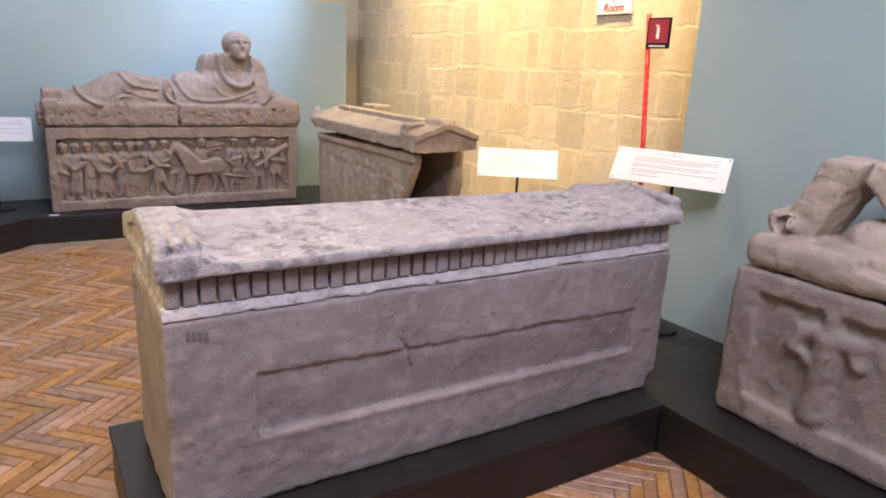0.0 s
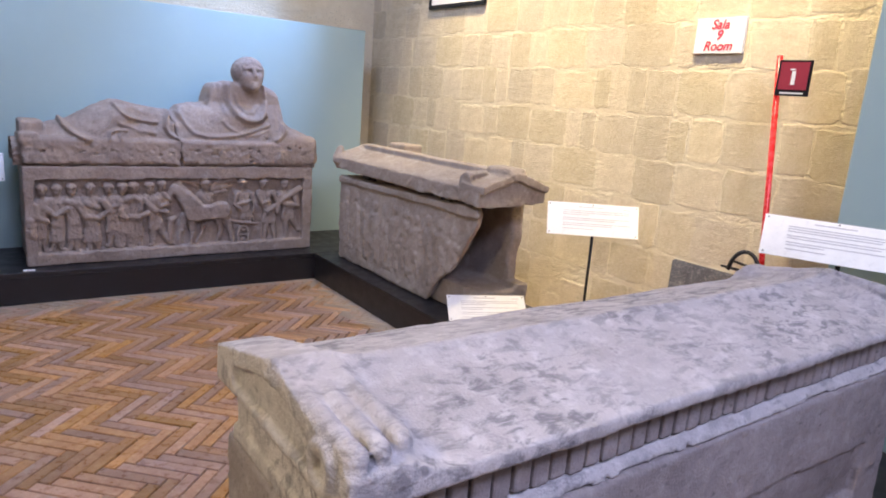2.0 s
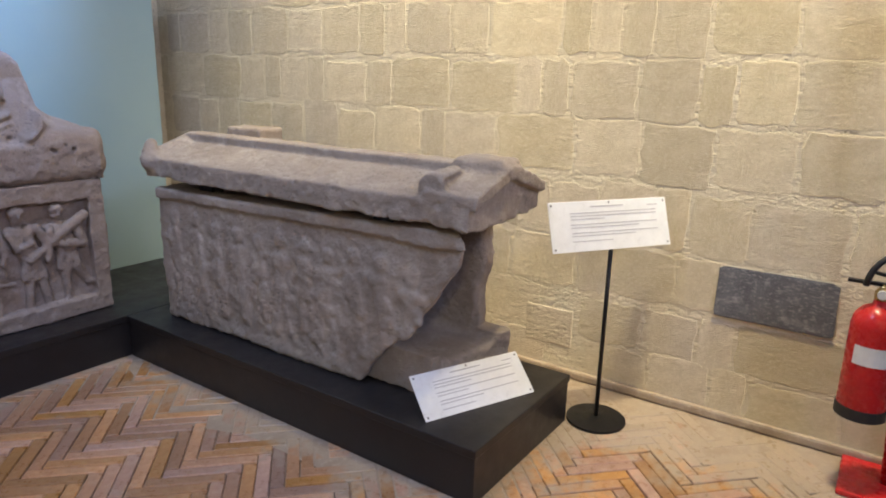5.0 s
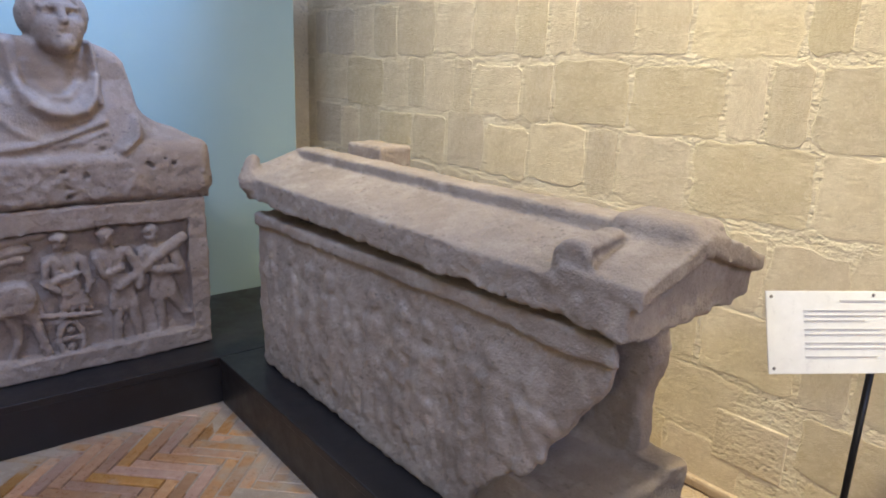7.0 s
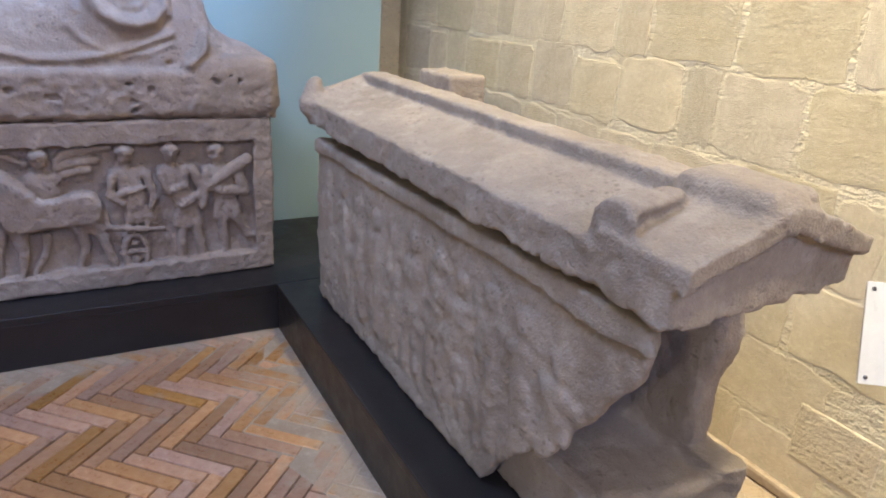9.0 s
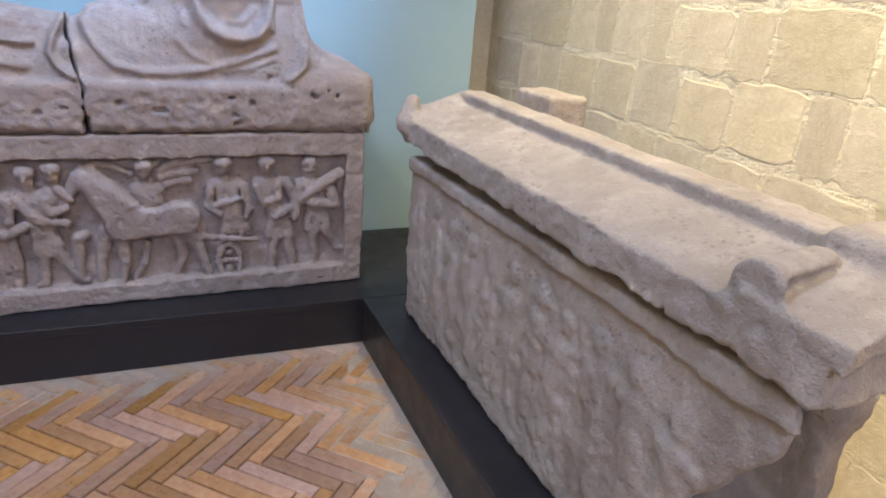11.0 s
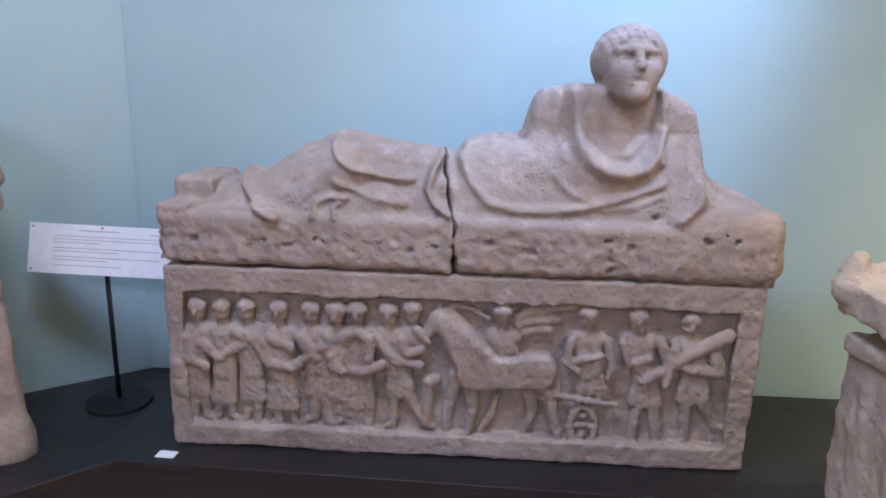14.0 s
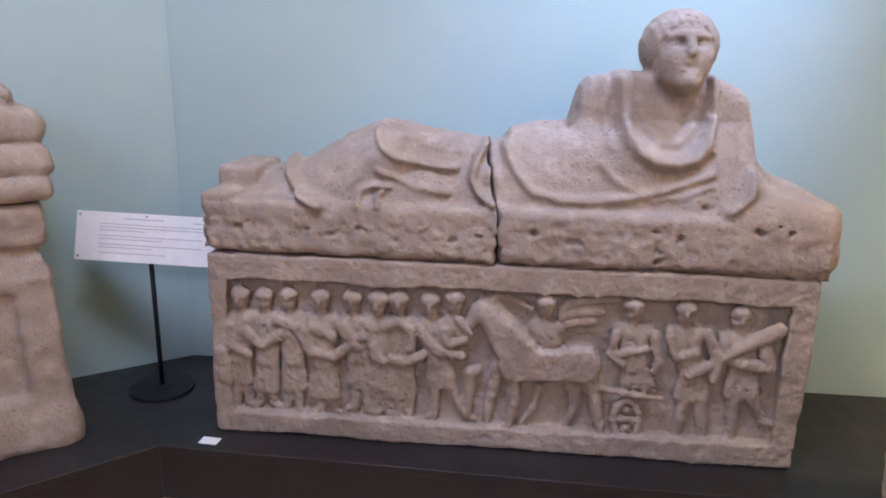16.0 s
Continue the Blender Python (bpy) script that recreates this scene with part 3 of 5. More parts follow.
def chest_field(lo, hi, seed, round_=0.014, amp=0.003):
    def f(p):
        d = f_box(p, lo, hi, round_)
        return chip(chip(d, p, amp, 0.05, seed), p, amp * 1.6, 0.22, seed + 7)
    return f


def carved_sarcophagus():
    ob = thing("sarcophagus", "brown stone sarcophagus with a carved frieze of figures and horse", "sarcophagus")
    part("carved_front", carve("carved_front", frieze_field, (-2.1, -0.04, 0.205), (0.04, 0.125, 0.94), 0.0042, PEPERINO), None, ob, "high relief of standing figures, horse and chariot")
    part("chest", carve("chest", chest_field((-2.052, 0.09, 0.222), (0.0, 0.585, 0.908), 31), (-2.1, 0.05, 0.2), (0.05, 0.62, 0.94), 0.012, PEPERINO), None, ob)
    return ob


carved_sarcophagus()

TOP_X = (-2.08, -1.95, -1.88, -1.80, -1.75, -1.606, -1.473, -1.40, -1.322, -1.131, -1.085, -1.05, -1.02, -0.93, -0.846, -0.70, -0.30, -0.22, -0.16, -0.108, -0.03, 0.02, 0.06, 0.10)
TOP_Z = (1.08, 1.165, 1.195, 1.212, 1.232, 1.318, 1.376, 1.368, 1.347, 1.322, 1.305, 1.318, 1.358, 1.380, 1.388, 1.40, 1.39, 1.315, 1.255, 1.222, 1.195, 1.165, 1.11, 1.02)
SHOULDER_X = (-0.83, -0.805, -0.785, -0.76, -0.70, -0.644, -0.55, -0.338, -0.27, -0.238, -0.215, -0.20)
SHOULDER_Z = (1.37, 1.44, 1.505, 1.537, 1.548, 1.560, 1.556, 1.542, 1.512, 1.475, 1.38, 1.22)
BODY = [((-1.54, 0.10, 1.11), (-1.30, 0.09, 1.13), 0.062, 0.075), ((-1.66, 0.13, 1.12), (-1.50, 0.12, 1.16), 0.05, 0.06), ((-1.50, 0.16, 1.20), (-1.44, 0.12, 1.24), 0.10, 0.09),
         ((-0.26, 0.30, 1.42), (-0.25, 0.16, 1.20), 0.055, 0.06), ((-0.25, 0.14, 1.17), (-0.42, 0.08, 1.135), 0.055, 0.042), ((-0.30, 0.05, 1.12), (-0.24, 0.06, 1.18), 0.030, 0.040),
         ((-0.83, 0.20, 1.25), (-0.55, 0.16, 1.27), 0.10, 0.10), ((-1.085, 0.10, 1.195), (-1.085, 0.11, 1.20), 0.040, 0.040)]
NECK = [((-0.49, 0.27, 1.42), (-0.476, 0.225, 1.55), 0.082, 0.074)]
FOLDS = [  # ridges of the drapery: height, width, then the line in x and z
    (0.034, 0.026, (-0.66, 1.53), (-0.652, 1.45), (-0.635, 1.36), (-0.60, 1.31), (-0.555, 1.28), (-0.48, 1.268), (-0.42, 1.285), (-0.38, 1.33), (-0.355, 1.41)),
    (0.010, 0.018, (-0.60, 1.46), (-0.57, 1.38), (-0.53, 1.34), (-0.47, 1.335), (-0.42, 1.38)), (0.022, 0.014, (-0.368, 1.54), (-0.352, 1.42), (-0.36, 1.31)),
    (-0.020, 0.012, (-0.335, 1.535), (-0.33, 1.42), (-0.335, 1.29)), (0.008, 0.018, (-0.72, 1.53), (-0.715, 1.42), (-0.69, 1.32)),
    (0.020, 0.014, (-1.475, 1.345), (-1.445, 1.295), (-1.40, 1.262), (-1.30, 1.238), (-1.19, 1.228)), (0.006, 0.014, (-1.40, 1.335), (-1.30, 1.30), (-1.17, 1.275)),
    (0.011, 0.013, (-1.46, 1.215), (-1.40, 1.195), (-1.337, 1.171), (-1.222, 1.150)), (0.006, 0.011, (-1.50, 1.26), (-1.52, 1.20), (-1.56, 1.16)),
    (-0.012, 0.010, (-1.73, 1.205), (-1.66, 1.210), (-1.57, 1.240)), (-0.012, 0.010, (-1.72, 1.180), (-1.64, 1.185), (-1.56, 1.20)),
    (0.030, 0.018, (-1.815, 1.235), (-1.80, 1.19), (-1.765, 1.155), (-1.72, 1.125), (-1.66, 1.098)), (-0.020, 0.020, (-1.85, 1.22), (-1.86, 1.16), (-1.83, 1.125)),
    (0.030, 0.016, (-1.10, 1.31), (-1.13, 1.255), (-1.145, 1.20), (-1.12, 1.15), (-1.07, 1.125)), (-0.016, 0.016, (-1.17, 1.25), (-1.185, 1.19), (-1.16, 1.14)),
    (0.018, 0.011, (-1.53, 1.10), (-1.52, 1.145), (-1.48, 1.165), (-1.42, 1.165)), (0.016, 0.010, (-1.455, 1.10), (-1.46, 1.13), (-1.44, 1.15)),
    (0.015, 0.016, (-1.035, 1.30), (-1.0, 1.225), (-0.94, 1.16), (-0.85, 1.140), (-0.725, 1.138), (-0.60, 1.158), (-0.49, 1.190), (-0.36, 1.238)), (-0.014, 0.016, (-1.03, 1.22), (-1.0, 1.15)),
    (0.008, 0.014, (-0.72, 1.26), (-0.68, 1.215), (-0.61, 1.175)), (0.007, 0.012, (-0.55, 1.15), (-0.45, 1.165), (-0.36, 1.20)), (0.022, 0.014, (-0.235, 1.24), (-0.25, 1.18), (-0.31, 1.13))]


def drape(d, p):
    m = (np.abs(d) < 0.08) & (p[..., 1] < 0.30)
    if not m.any():
        return d
    d, x, z = d.copy(), p[..., 0][m], p[..., 2][m]
    add = np.zeros(x.shape, np.float32)
    for high, wide, *line in FOLDS:
        far = np.full(x.shape, 9.0, np.float32)
        for (ax, az), (bx, bz) in zip(line, line[1:]):
            ux, uz = bx - ax, bz - az
            t = np.clip(((x - ax) * ux + (z - az) * uz) / (ux * ux + uz * uz), 0, 1)
            far = np.minimum(far, np.hypot(x - ax - t * ux, z - az - t * uz))
        ridge = high * np.exp(-(far / wide) ** 2)
        add = (np.maximum(add, ridge) if high > 0 else add + ridge) - 0.10 * max(high, 0) * np.exp(-((far - 2.2 * wide) / wide) ** 2)
    d[m] -= add
    return d


PITS = [(-0.30, 0.0, 1.03), (-0.12, -0.005, 1.07), (-0.30, 0.03, 1.12), (0.0, 0.02, 1.02), (-0.38, 0.04, 1.13), (-0.78, 0.0, 1.0), (-0.52, 0.0, 0.985), (-1.62, 0.0, 1.0), (-0.22, 0.06, 1.17)]
pit_rng = random.Random(57)
PITS += [(pit_rng.uniform(-0.55, 0.05), pit_rng.uniform(-0.01, 0.01), pit_rng.uniform(0.95, 1.15)) for _ in range(9)] + [(pit_rng.uniform(-2.0, -0.6), -0.004, pit_rng.uniform(0.95, 1.09)) for _ in range(10)]


def statue_field(p):
    x, y, z = p[..., 0], p[..., 1], p[..., 2]
    slab = f_box(p, (-2.062, -0.008, 0.922), (0.024, 0.58, 1.108), 0.030)
    slab = smin(slab, f_box(p, (-0.33, -0.012, 0.93), (0.05, 0.52, 1.165), 0.06), 0.03)
    slab = smin(slab, f_box(p, (-2.058, 0.12, 1.06), (-1.915, 0.42, 1.205), 0.02), 0.012)
    slab = smin(slab, f_box(p, (-2.072, -0.004, 1.05), (-1.955, 0.22, 1.130), 0.018), 0.010)
    top = np.interp(x, TOP_X, TOP_Z).astype(np.float32)
    deep = np.interp(x, (-2.0, -1.75, -1.45, -1.1, -0.9, -0.4, -0.1), (0.20, 0.22, 0.25, 0.24, 0.25, 0.25, 0.26)).astype(np.float32)
    across, up = np.abs(y - 0.285) / deep, np.maximum(z - 1.0, 0) / np.maximum(top - 1.0, 0.02)
    lying = ((across ** 2.3 + up ** 2.3) ** (1 / 2.3) - 1) * np.minimum(deep, np.maximum(top - 1.0, 0.02)) * 0.85
    lying = smax(lying, x - 0.05, 0.04)
    d = smin(slab, lying, 0.022)
    d = smin(d, blend_rods(p, BODY, 0.03), 0.035)
    if x.max() > -0.9 and x.min() < -0.1:
        bust = smax((z - np.interp(x, SHOULDER_X, SHOULDER_Z)) * 0.7, np.abs(y - 0.29) - 0.13 - 0.35 * np.clip(1.40 - z, 0, 0.3), 0.05)
        bust = smax(bust, np.maximum(-0.812 - x, x + 0.205), 0.02)
        bust = smax(bust, -f_ball(p, (-0.87, 0.16, 1.43), (0.075, 0.13, 0.050)), 0.015)
        d = smin(d, smax(bust, 1.1 - z, 0.02), 0.020)
    d = drape(d, p)
    if p[..., 0].max() > -0.75 and p[..., 0].min() < -0.2:
        d = smin(d, blend_rods(p, NECK, 0.02), 0.03)
        d = smax(d, -f_rod(p, (-0.51, 0.13, 1.50), (-0.49, 0.10, 1.42), 0.045, 0.035), 0.03)
        c, s_ = math.cos(radians(3)), math.sin(radians(3))
        q = (p - np.array((-0.474, 0.205, 1.622), np.float32)) / 1.05
        q = np.stack([c * q[..., 0] + s_ * q[..., 1], -s_ * q[..., 0] + c * q[..., 1], q[..., 2]], -1)
        c, s_ = math.cos(radians(9)), math.sin(radians(9))
        q = np.stack([q[..., 0], c * q[..., 1] - s_ * q[..., 2], s_ * q[..., 1] + c * q[..., 2]], -1)
        h = smin(f_ball(q, (0, 0, 0), (0.096, 0.115, 0.118)), f_ball(q, (0, -0.048, -0.060), (0.068, 0.076, 0.068)), 0.04)
        hair = smax(f_ball(q, (0, 0.02, 0.022), (0.122, 0.130, 0.114)), 0.086 - np.hypot(q[..., 0] * 1.08, q[..., 2] + 0.012) + np.clip(-q[..., 1] - 0.02, -1, 0) * 2, 0.008)
        h = smin(h, hair + 0.0015 * np.sin(q[..., 0] * 240 + 60 * q[..., 2]), 0.006)
        for s in (-1, 1):
            h = smax(h, -f_ball(q, (0.038 * s, -0.122, 0.008), (0.027, 0.038, 0.018)), 0.008)
            h = smin(h, f_ball(q, (0.038 * s, -0.076, 0.007), (0.024, 0.024, 0.0125)), 0.002)
            h = smin(h, f_rod(q, (0.012 * s, -0.108, 0.034), (0.056 * s, -0.088, 0.028), 0.009), 0.010)
            h = smin(h, f_ball(q, (0.046 * s, -0.072, -0.032), (0.030, 0.032, 0.032)), 0.02)
        h = smin(h, f_rod(q, (0, -0.108, 0.030), (0, -0.126, -0.024), 0.011, 0.016), 0.008)
        h = smax(h, -f_rod(q, (-0.024, -0.124, -0.066), (0.024, -0.124, -0.066), 0.006), 0.003)
        h = smin(h, f_rod(q, (-0.020, -0.111, -0.054), (0.020, -0.111, -0.054), 0.010), 0.003)
        h = smin(h, f_rod(q, (-0.017, -0.113, -0.078), (0.017, -0.113, -0.078), 0.011), 0.003)
        h = smin(h, f_ball(q, (0, -0.100, -0.105), (0.034, 0.030, 0.026)), 0.02)
        d = smin(d, h * 1.05, 0.014)
    # the open crack between the two halves of the lid
    line = -1.046 - 0.15 * (p[..., 1]) - 0.06 * (p[..., 2] - 0.95) + 0.010 * vnoise(p, 0.06, 77)
    gap = np.abs(p[..., 0] - line) - np.where(p[..., 2] < 0.985, 0.011, 0.0055)
    d = smax(d, -gap, 0.006)
    for c in PITS:
        if abs(c[0] - p[..., 0].mean()) < 0.3:
            d = smax(d, -f_ball(p, c, (0.012, 0.016, 0.0065)) - 0.004 * vnoise(p, 0.02, 5), 0.004)
    low = np.clip((1.12 - p[..., 2]) * 12, 0.12, 1)
    rough = np.where(z > 1.47, 0.25, 1.0)
    m = np.abs(d) < 0.05
    d = d.copy()
    d[m] += 0.0022 * rough[m] * fbm(p[m], 0.03, 41)
    m = np.abs(d) < 0.05
    d[m] += (0.005 * fbm(p[m], 0.10, 45) + 0.0055 * fbm(p[m], 0.024, 47, 2)) * low[m]
    return d


statue = solo("reclining_statue", carve("reclining_statue", statue_field, (-2.11, -0.05, 0.905), (0.12, 0.62, 1.80), 0.0068, PEPERINO), None,
              "brown stone sarcophagus lid with a reclining draped statue, cracked across", "statue")


# ---- the long gabled sarcophagus ----
def near_chest_field(p):
    d = f_box(p, (-1.965, -4.442, 0.222), (0.03, -3.90, 0.836), 0.010)
    wob = 0.0015 * vnoise(p, 0.12, 61)
    z0, z1 = 0.440 - 0.010 * (p[..., 0] + 1.7), 0.640 - 0.023 * (p[..., 0] + 1.7)
    q = np.maximum(np.maximum(-1.712 - p[..., 0], p[..., 0] + 0.142), np.maximum(z0 - p[..., 2], p[..., 2] - z1))
    d = smax(d, -np.maximum(q + wob, p[..., 1] + 4.431 - 0.13 * np.clip(0.58 - p[..., 2], 0, 0.14) + wob), 0.004)
    d = smin(d, np.maximum(f_rod(p, (-1.72, -4.434, 0.428), (-0.14, -4.434, 0.412), 0.011), -0.1), 0.012)
    d = smax(d, -f_path(p, [(-1.24, -4.44, 0.665), (-1.215, -4.43, 0.62), (-1.20, -4.42, 0.55), (-1.205, -4.425, 0.52)], 0.007), 0.008)
    d = smax(d, -f_ball(p, (0.03, -4.45, 0.25), (0.05, 0.04, 0.04)), 0.02)
    d = smax(d, -f_ball(p, (-1.97, -4.45, 0.50), (0.03, 0.02, 0.07)), 0.02)
    d = chip(d, p, 0.0028, 0.03, 63)
    return chip(d, p, 0.003, 0.3, 67)


def near_lid_field(p):
    x, y, z = p[..., 0], p[..., 1], p[..., 2]
    yc, half = -4.165, 0.295
    slope = 1.064 - 0.012 * (x + 1.9) * 0.5 - 0.072 * np.abs(y - yc) / half
    rise_l = np.clip((-1.775 - x) / 0.09, 0, 1)
    rise_r = np.clip((x + 0.13) / 0.08, 0, 1)
    slope = slope + 0.030 * rise_l ** 2 + 0.022 * rise_r ** 2
    roof = np.maximum.reduce([z - slope, 0.948 - z, np.abs(y - yc) - half, x - 0.046, -1.976 - x])
    bed = f_box(p, (-1.955, -4.400, 0.838), (0.02, -3.93, 0.96), 0.004)
    d = smin(roof, bed, 0.004)
    # a plain sloping band under the dentils
    d = np.minimum(d, np.maximum.reduce([np.maximum(-4.441 + 0.75 * (z - 0.838) - y, y + 3.93), 0.838 - z, z - 0.868, -1.962 - x, x - 0.026]))
    # a thin fillet under the eave
    d = smax(d, -f_box(p, (-3, -4.6, 0.938), (1, -4.438, 0.956)), 0.004)
    # three rolls running up the slope at one gable end, a single one at the other
    for xx, r, tip in ((-1.955, 0.020, -4.435), (-1.915, 0.021, -4.432), (-1.870, 0.023, -4.415), (0.022, 0.022, -4.43)):
        for s in (-1, 1):
            foot, high = yc + s * (yc - tip), 1.040 if s < 0 else 1.006
            d = smin(d, f_rod(p, (xx, yc, 1.066), (xx, foot, high), r * 0.8, r), 0.004)
            d = smin(d, f_rod(p, (xx, foot, high), (xx, foot, 0.99), r, r), 0.004)
    d = smin(d, f_rod(p, (-1.96, yc, 1.055), (0.04, yc, 1.035), 0.016), 0.04)
    # horns on the corners of the far end, scroll carved on the near gable
    for xx, s, zz, r in ((0.01, -1, 0.985, 0.032), (0.0, 1, 1.0, 0.036)):
        d = smin(d, f_rod(p, (xx - 0.03, yc + s * 0.255, zz), (xx + 0.03, yc + s * 0.255, zz), r), 0.02)
    d = smax(d, -np.maximum.reduce([z - slope + 0.040, 0.965 - z, x + 1.962, np.abs(y - yc) - 0.20]), 0.006)
    ring = np.abs(np.hypot(y - yc + 0.21, z - 1.0) - 0.034) - 0.010
    d = smin(d, np.maximum(ring, np.maximum(x + 1.965, -1.985 - x)), 0.006)
    for xx in (-1.936, -1.893, -1.842):
        d = smax(d, -f_rod(p, (xx, -4.47, 1.030), (xx, -4.35, 1.062), 0.009, 0.006), 0.003)
    d = chip(d, p, 0.0012, 0.03, 71)
    return chip(d, p, 0.0020, 0.25, 75)


def gabled_sarcophagus():
    ob = thing("sarcophagus", "grey stone sarcophagus with a sunken front panel on black plinth", "sarcophagus")
    part("chest", carve("chest", near_chest_field, (-2.0, -4.48, 0.2), (0.06, -3.8, 0.87), 0.0085, NENFRO), None, ob)
    for k in range(4):
        part("painted_number", box_bm((-1.905 + 0.016 * k, -4.4475, 0.785 - 0.003 * k), (-1.896 + 0.016 * k, -4.4435, 0.809 - 0.003 * k)), FADED, ob, "faded dark painted digit")
    lid = part("lid", carve("lid", near_lid_field, (-2.04, -4.52, 0.826), (0.10, -3.77, 1.14), 0.0065, NENFRO_LID), None, ob, "lichen-stained grey stone lid shaped like a gabled roof")
    n, rng = 42, random.Random(4)
    for k in range(n):
        x = -1.932 + k * 0.0471
        w = 0.040 + rng.uniform(-0.003, 0.002)
        lowz = 0.870 + rng.uniform(-0.003, 0.004)
        part("dentil", box_bm((x - w / 2, -4.420 - rng.uniform(0, 0.004), lowz), (x + w / 2, -4.39, 0.944), 0.006, 2), NENFRO, lid)
    return ob


gabled_sarcophagus()


# ---- the broken sarcophagus beside the stone wall ----
WORN = []
figure_rng = random.Random(19)
for k in range(11):
    wy, wz = -0.47 - 0.145 * k + figure_rng.uniform(-0.02, 0.02), 0.735 + figure_rng.uniform(-0.02, 0.02)
    lean_y = figure_rng.uniform(-0.07, 0.07)
    WORN += [((0.108, wy, wz), (0.108, wy, wz + 0.015), 0.026, 0.030), ((0.112, wy, wz - 0.07), (0.112, wy + lean_y * 0.5, wz - 0.20), 0.034, 0.034),
             ((0.114, wy + lean_y * 0.5, wz - 0.22), (0.114, wy + lean_y, wz - 0.40), 0.028, 0.020), ((0.114, wy + lean_y * 0.5 - 0.03, wz - 0.22), (0.114, wy - 0.05, wz - 0.39), 0.024, 0.018),
             ((0.106, wy + 0.04, wz - 0.07), (0.104, wy + 0.04 + figure_rng.uniform(-0.09, 0.05), wz - 0.17), 0.018, 0.016)]


def broken_chest_field(p):
    x, y, z = p[..., 0], p[..., 1], p[..., 2]
    outer = smax(f_box(p, (0.10, -2.16, 0.222), (0.64, -0.335, 0.95), 0.02), z - 0.890 + 0.022 * (y + 0.35), 0.014)
    hollow = f_box(p, (0.215, -2.6, 0.36), (0.545, -0.45, 1.2), 0.03)
    d = smax(outer, -hollow, 0.02)
    wob = 0.02 * vnoise(p, 0.14, 82)
    # the lost corner: a round break through the front wall, a lower one through the back
    front = np.where(x < 0.33, np.interp(z, (0.22, 0.40, 0.52, 0.68, 0.80, 0.88, 0.917, 0.95), (-1.665, -1.77, -1.93, -2.063, -2.13, -2.15, -2.134, -2.06)) + 0.9 * (x - 0.1) - y, -1.0)
    keep_floor = np.where((x > 0.16) & (z < 0.40), -(y + 1.95) - 0.25 * (x - 0.16), 9.0)
    back = np.where(x >= 0.33, -(y + 1.935) - 0.05 * (z - 0.4), -1.0)
    cut = np.maximum(np.where(x < 0.33, np.minimum(front, keep_floor), np.minimum(back, keep_floor)), -1.0) * 0.75 + wob
    d = smax(d, cut, 0.03)
    # worn relief: raised rim and lumps on the front face
    d = smin(d, smax(smax(f_box(p, (0.086, -2.17, 0.79), (0.2, -0.34, 0.95), 0.010), 0.842 - 0.014 * (y + 0.35) - z, 0.008), np.maximum(cut, z - 0.890 + 0.022 * (y + 0.35)), 0.012), 0.005)
    # rows of figures worn almost flat
    worn = smax(blend_rods(p, WORN, 0.02), 0.090 - x, 0.01)
    d = smin(d, smax(worn, cut, 0.02), 0.016)
    m = (x < 0.16) & (np.abs(d) < 0.06)
    d = d.copy()
    amp = np.clip((0.78 - z[m]) * 9, 0.1, 1)
    d[m] -= amp * (0.0055 * np.maximum(fbm(p[m] * np.array([1, 1.15, 1], np.float32), 0.05, 86, 3), -0.4))
    d = chip(d, p, 0.003, 0.025, 88)
    return chip(d, p, 0.007, 0.28, 89)


def broken_lid_field(p):
    x, y, z = p[..., 0], p[..., 1], p[..., 2]
    xc, half = 0.33, 0.265
    slope = 1.126 - 0.086 * np.abs(x - xc) / half
    end_r = np.clip((-1.965 - y) / 0.025, 0, 1)
    end_l = np.clip((y + 0.42) / 0.06, 0, 1)
    cap = slope + 0.030 * end_r + 0.022 * end_l ** 2
    under = 0.948 + 0.10 * np.clip(x - 0.46, 0, None) + 0.012 * vnoise(p, 0.09, 97)
    d = np.maximum.reduce([z - cap, under - z, np.abs(x - xc) - half, y + 0.30, -2.205 - y]) * 0.9
    # flat raised band along the ridge
    d = smin(d, f_box(p, (0.278, -2.0, 1.05), (0.382, -0.34, 1.149), 0.008), 0.005)
    d = smin(d, f_box(p, (0.25, -2.19, 1.06), (0.41, -1.97, 1.176), 0.03), 0.02)
    # horn on the far front corner, block on the far back corner
    d = smin(d, f_rod(p, (0.075, -0.345, 1.03), (0.088, -0.335, 1.10), 0.052, 0.030), 0.025)
    d = smin(d, f_rod(p, (0.60, -0.34, 1.05), (0.64, -0.34, 1.13), 0.05, 0.04), 0.02)
    d = smin(d, f_box(p, (0.53, -0.60, 1.0), (0.70, -0.34, 1.168), 0.015), 0.015)
    # half-round lug standing on the eave, hollow on one side
    lug = smax(f_rod(p, (0.07, -2.015, 1.068), (0.20, -2.015, 1.090), 0.064, 0.058), 0.074 - x, 0.006)
    lug = smax(lug, -f_rod(p, (0.11, -2.075, 1.095), (0.20, -2.07, 1.11), 0.034, 0.030), 0.010)
    d = smin(d, lug, 0.008)
    # gable face sunk under the raking cornice
    d = smax(d, -np.maximum.reduce([z - slope + 0.022, y + 2.176]), 0.004)
    d = chip(d, p, 0.0026, 0.025, 91)
    m = (np.abs(d) < 0.05) & (z < 1.03)
    d[m] += 0.005 * fbm(p[m], 0.05, 93)
    return chip(d, p, 0.004, 0.22, 95)


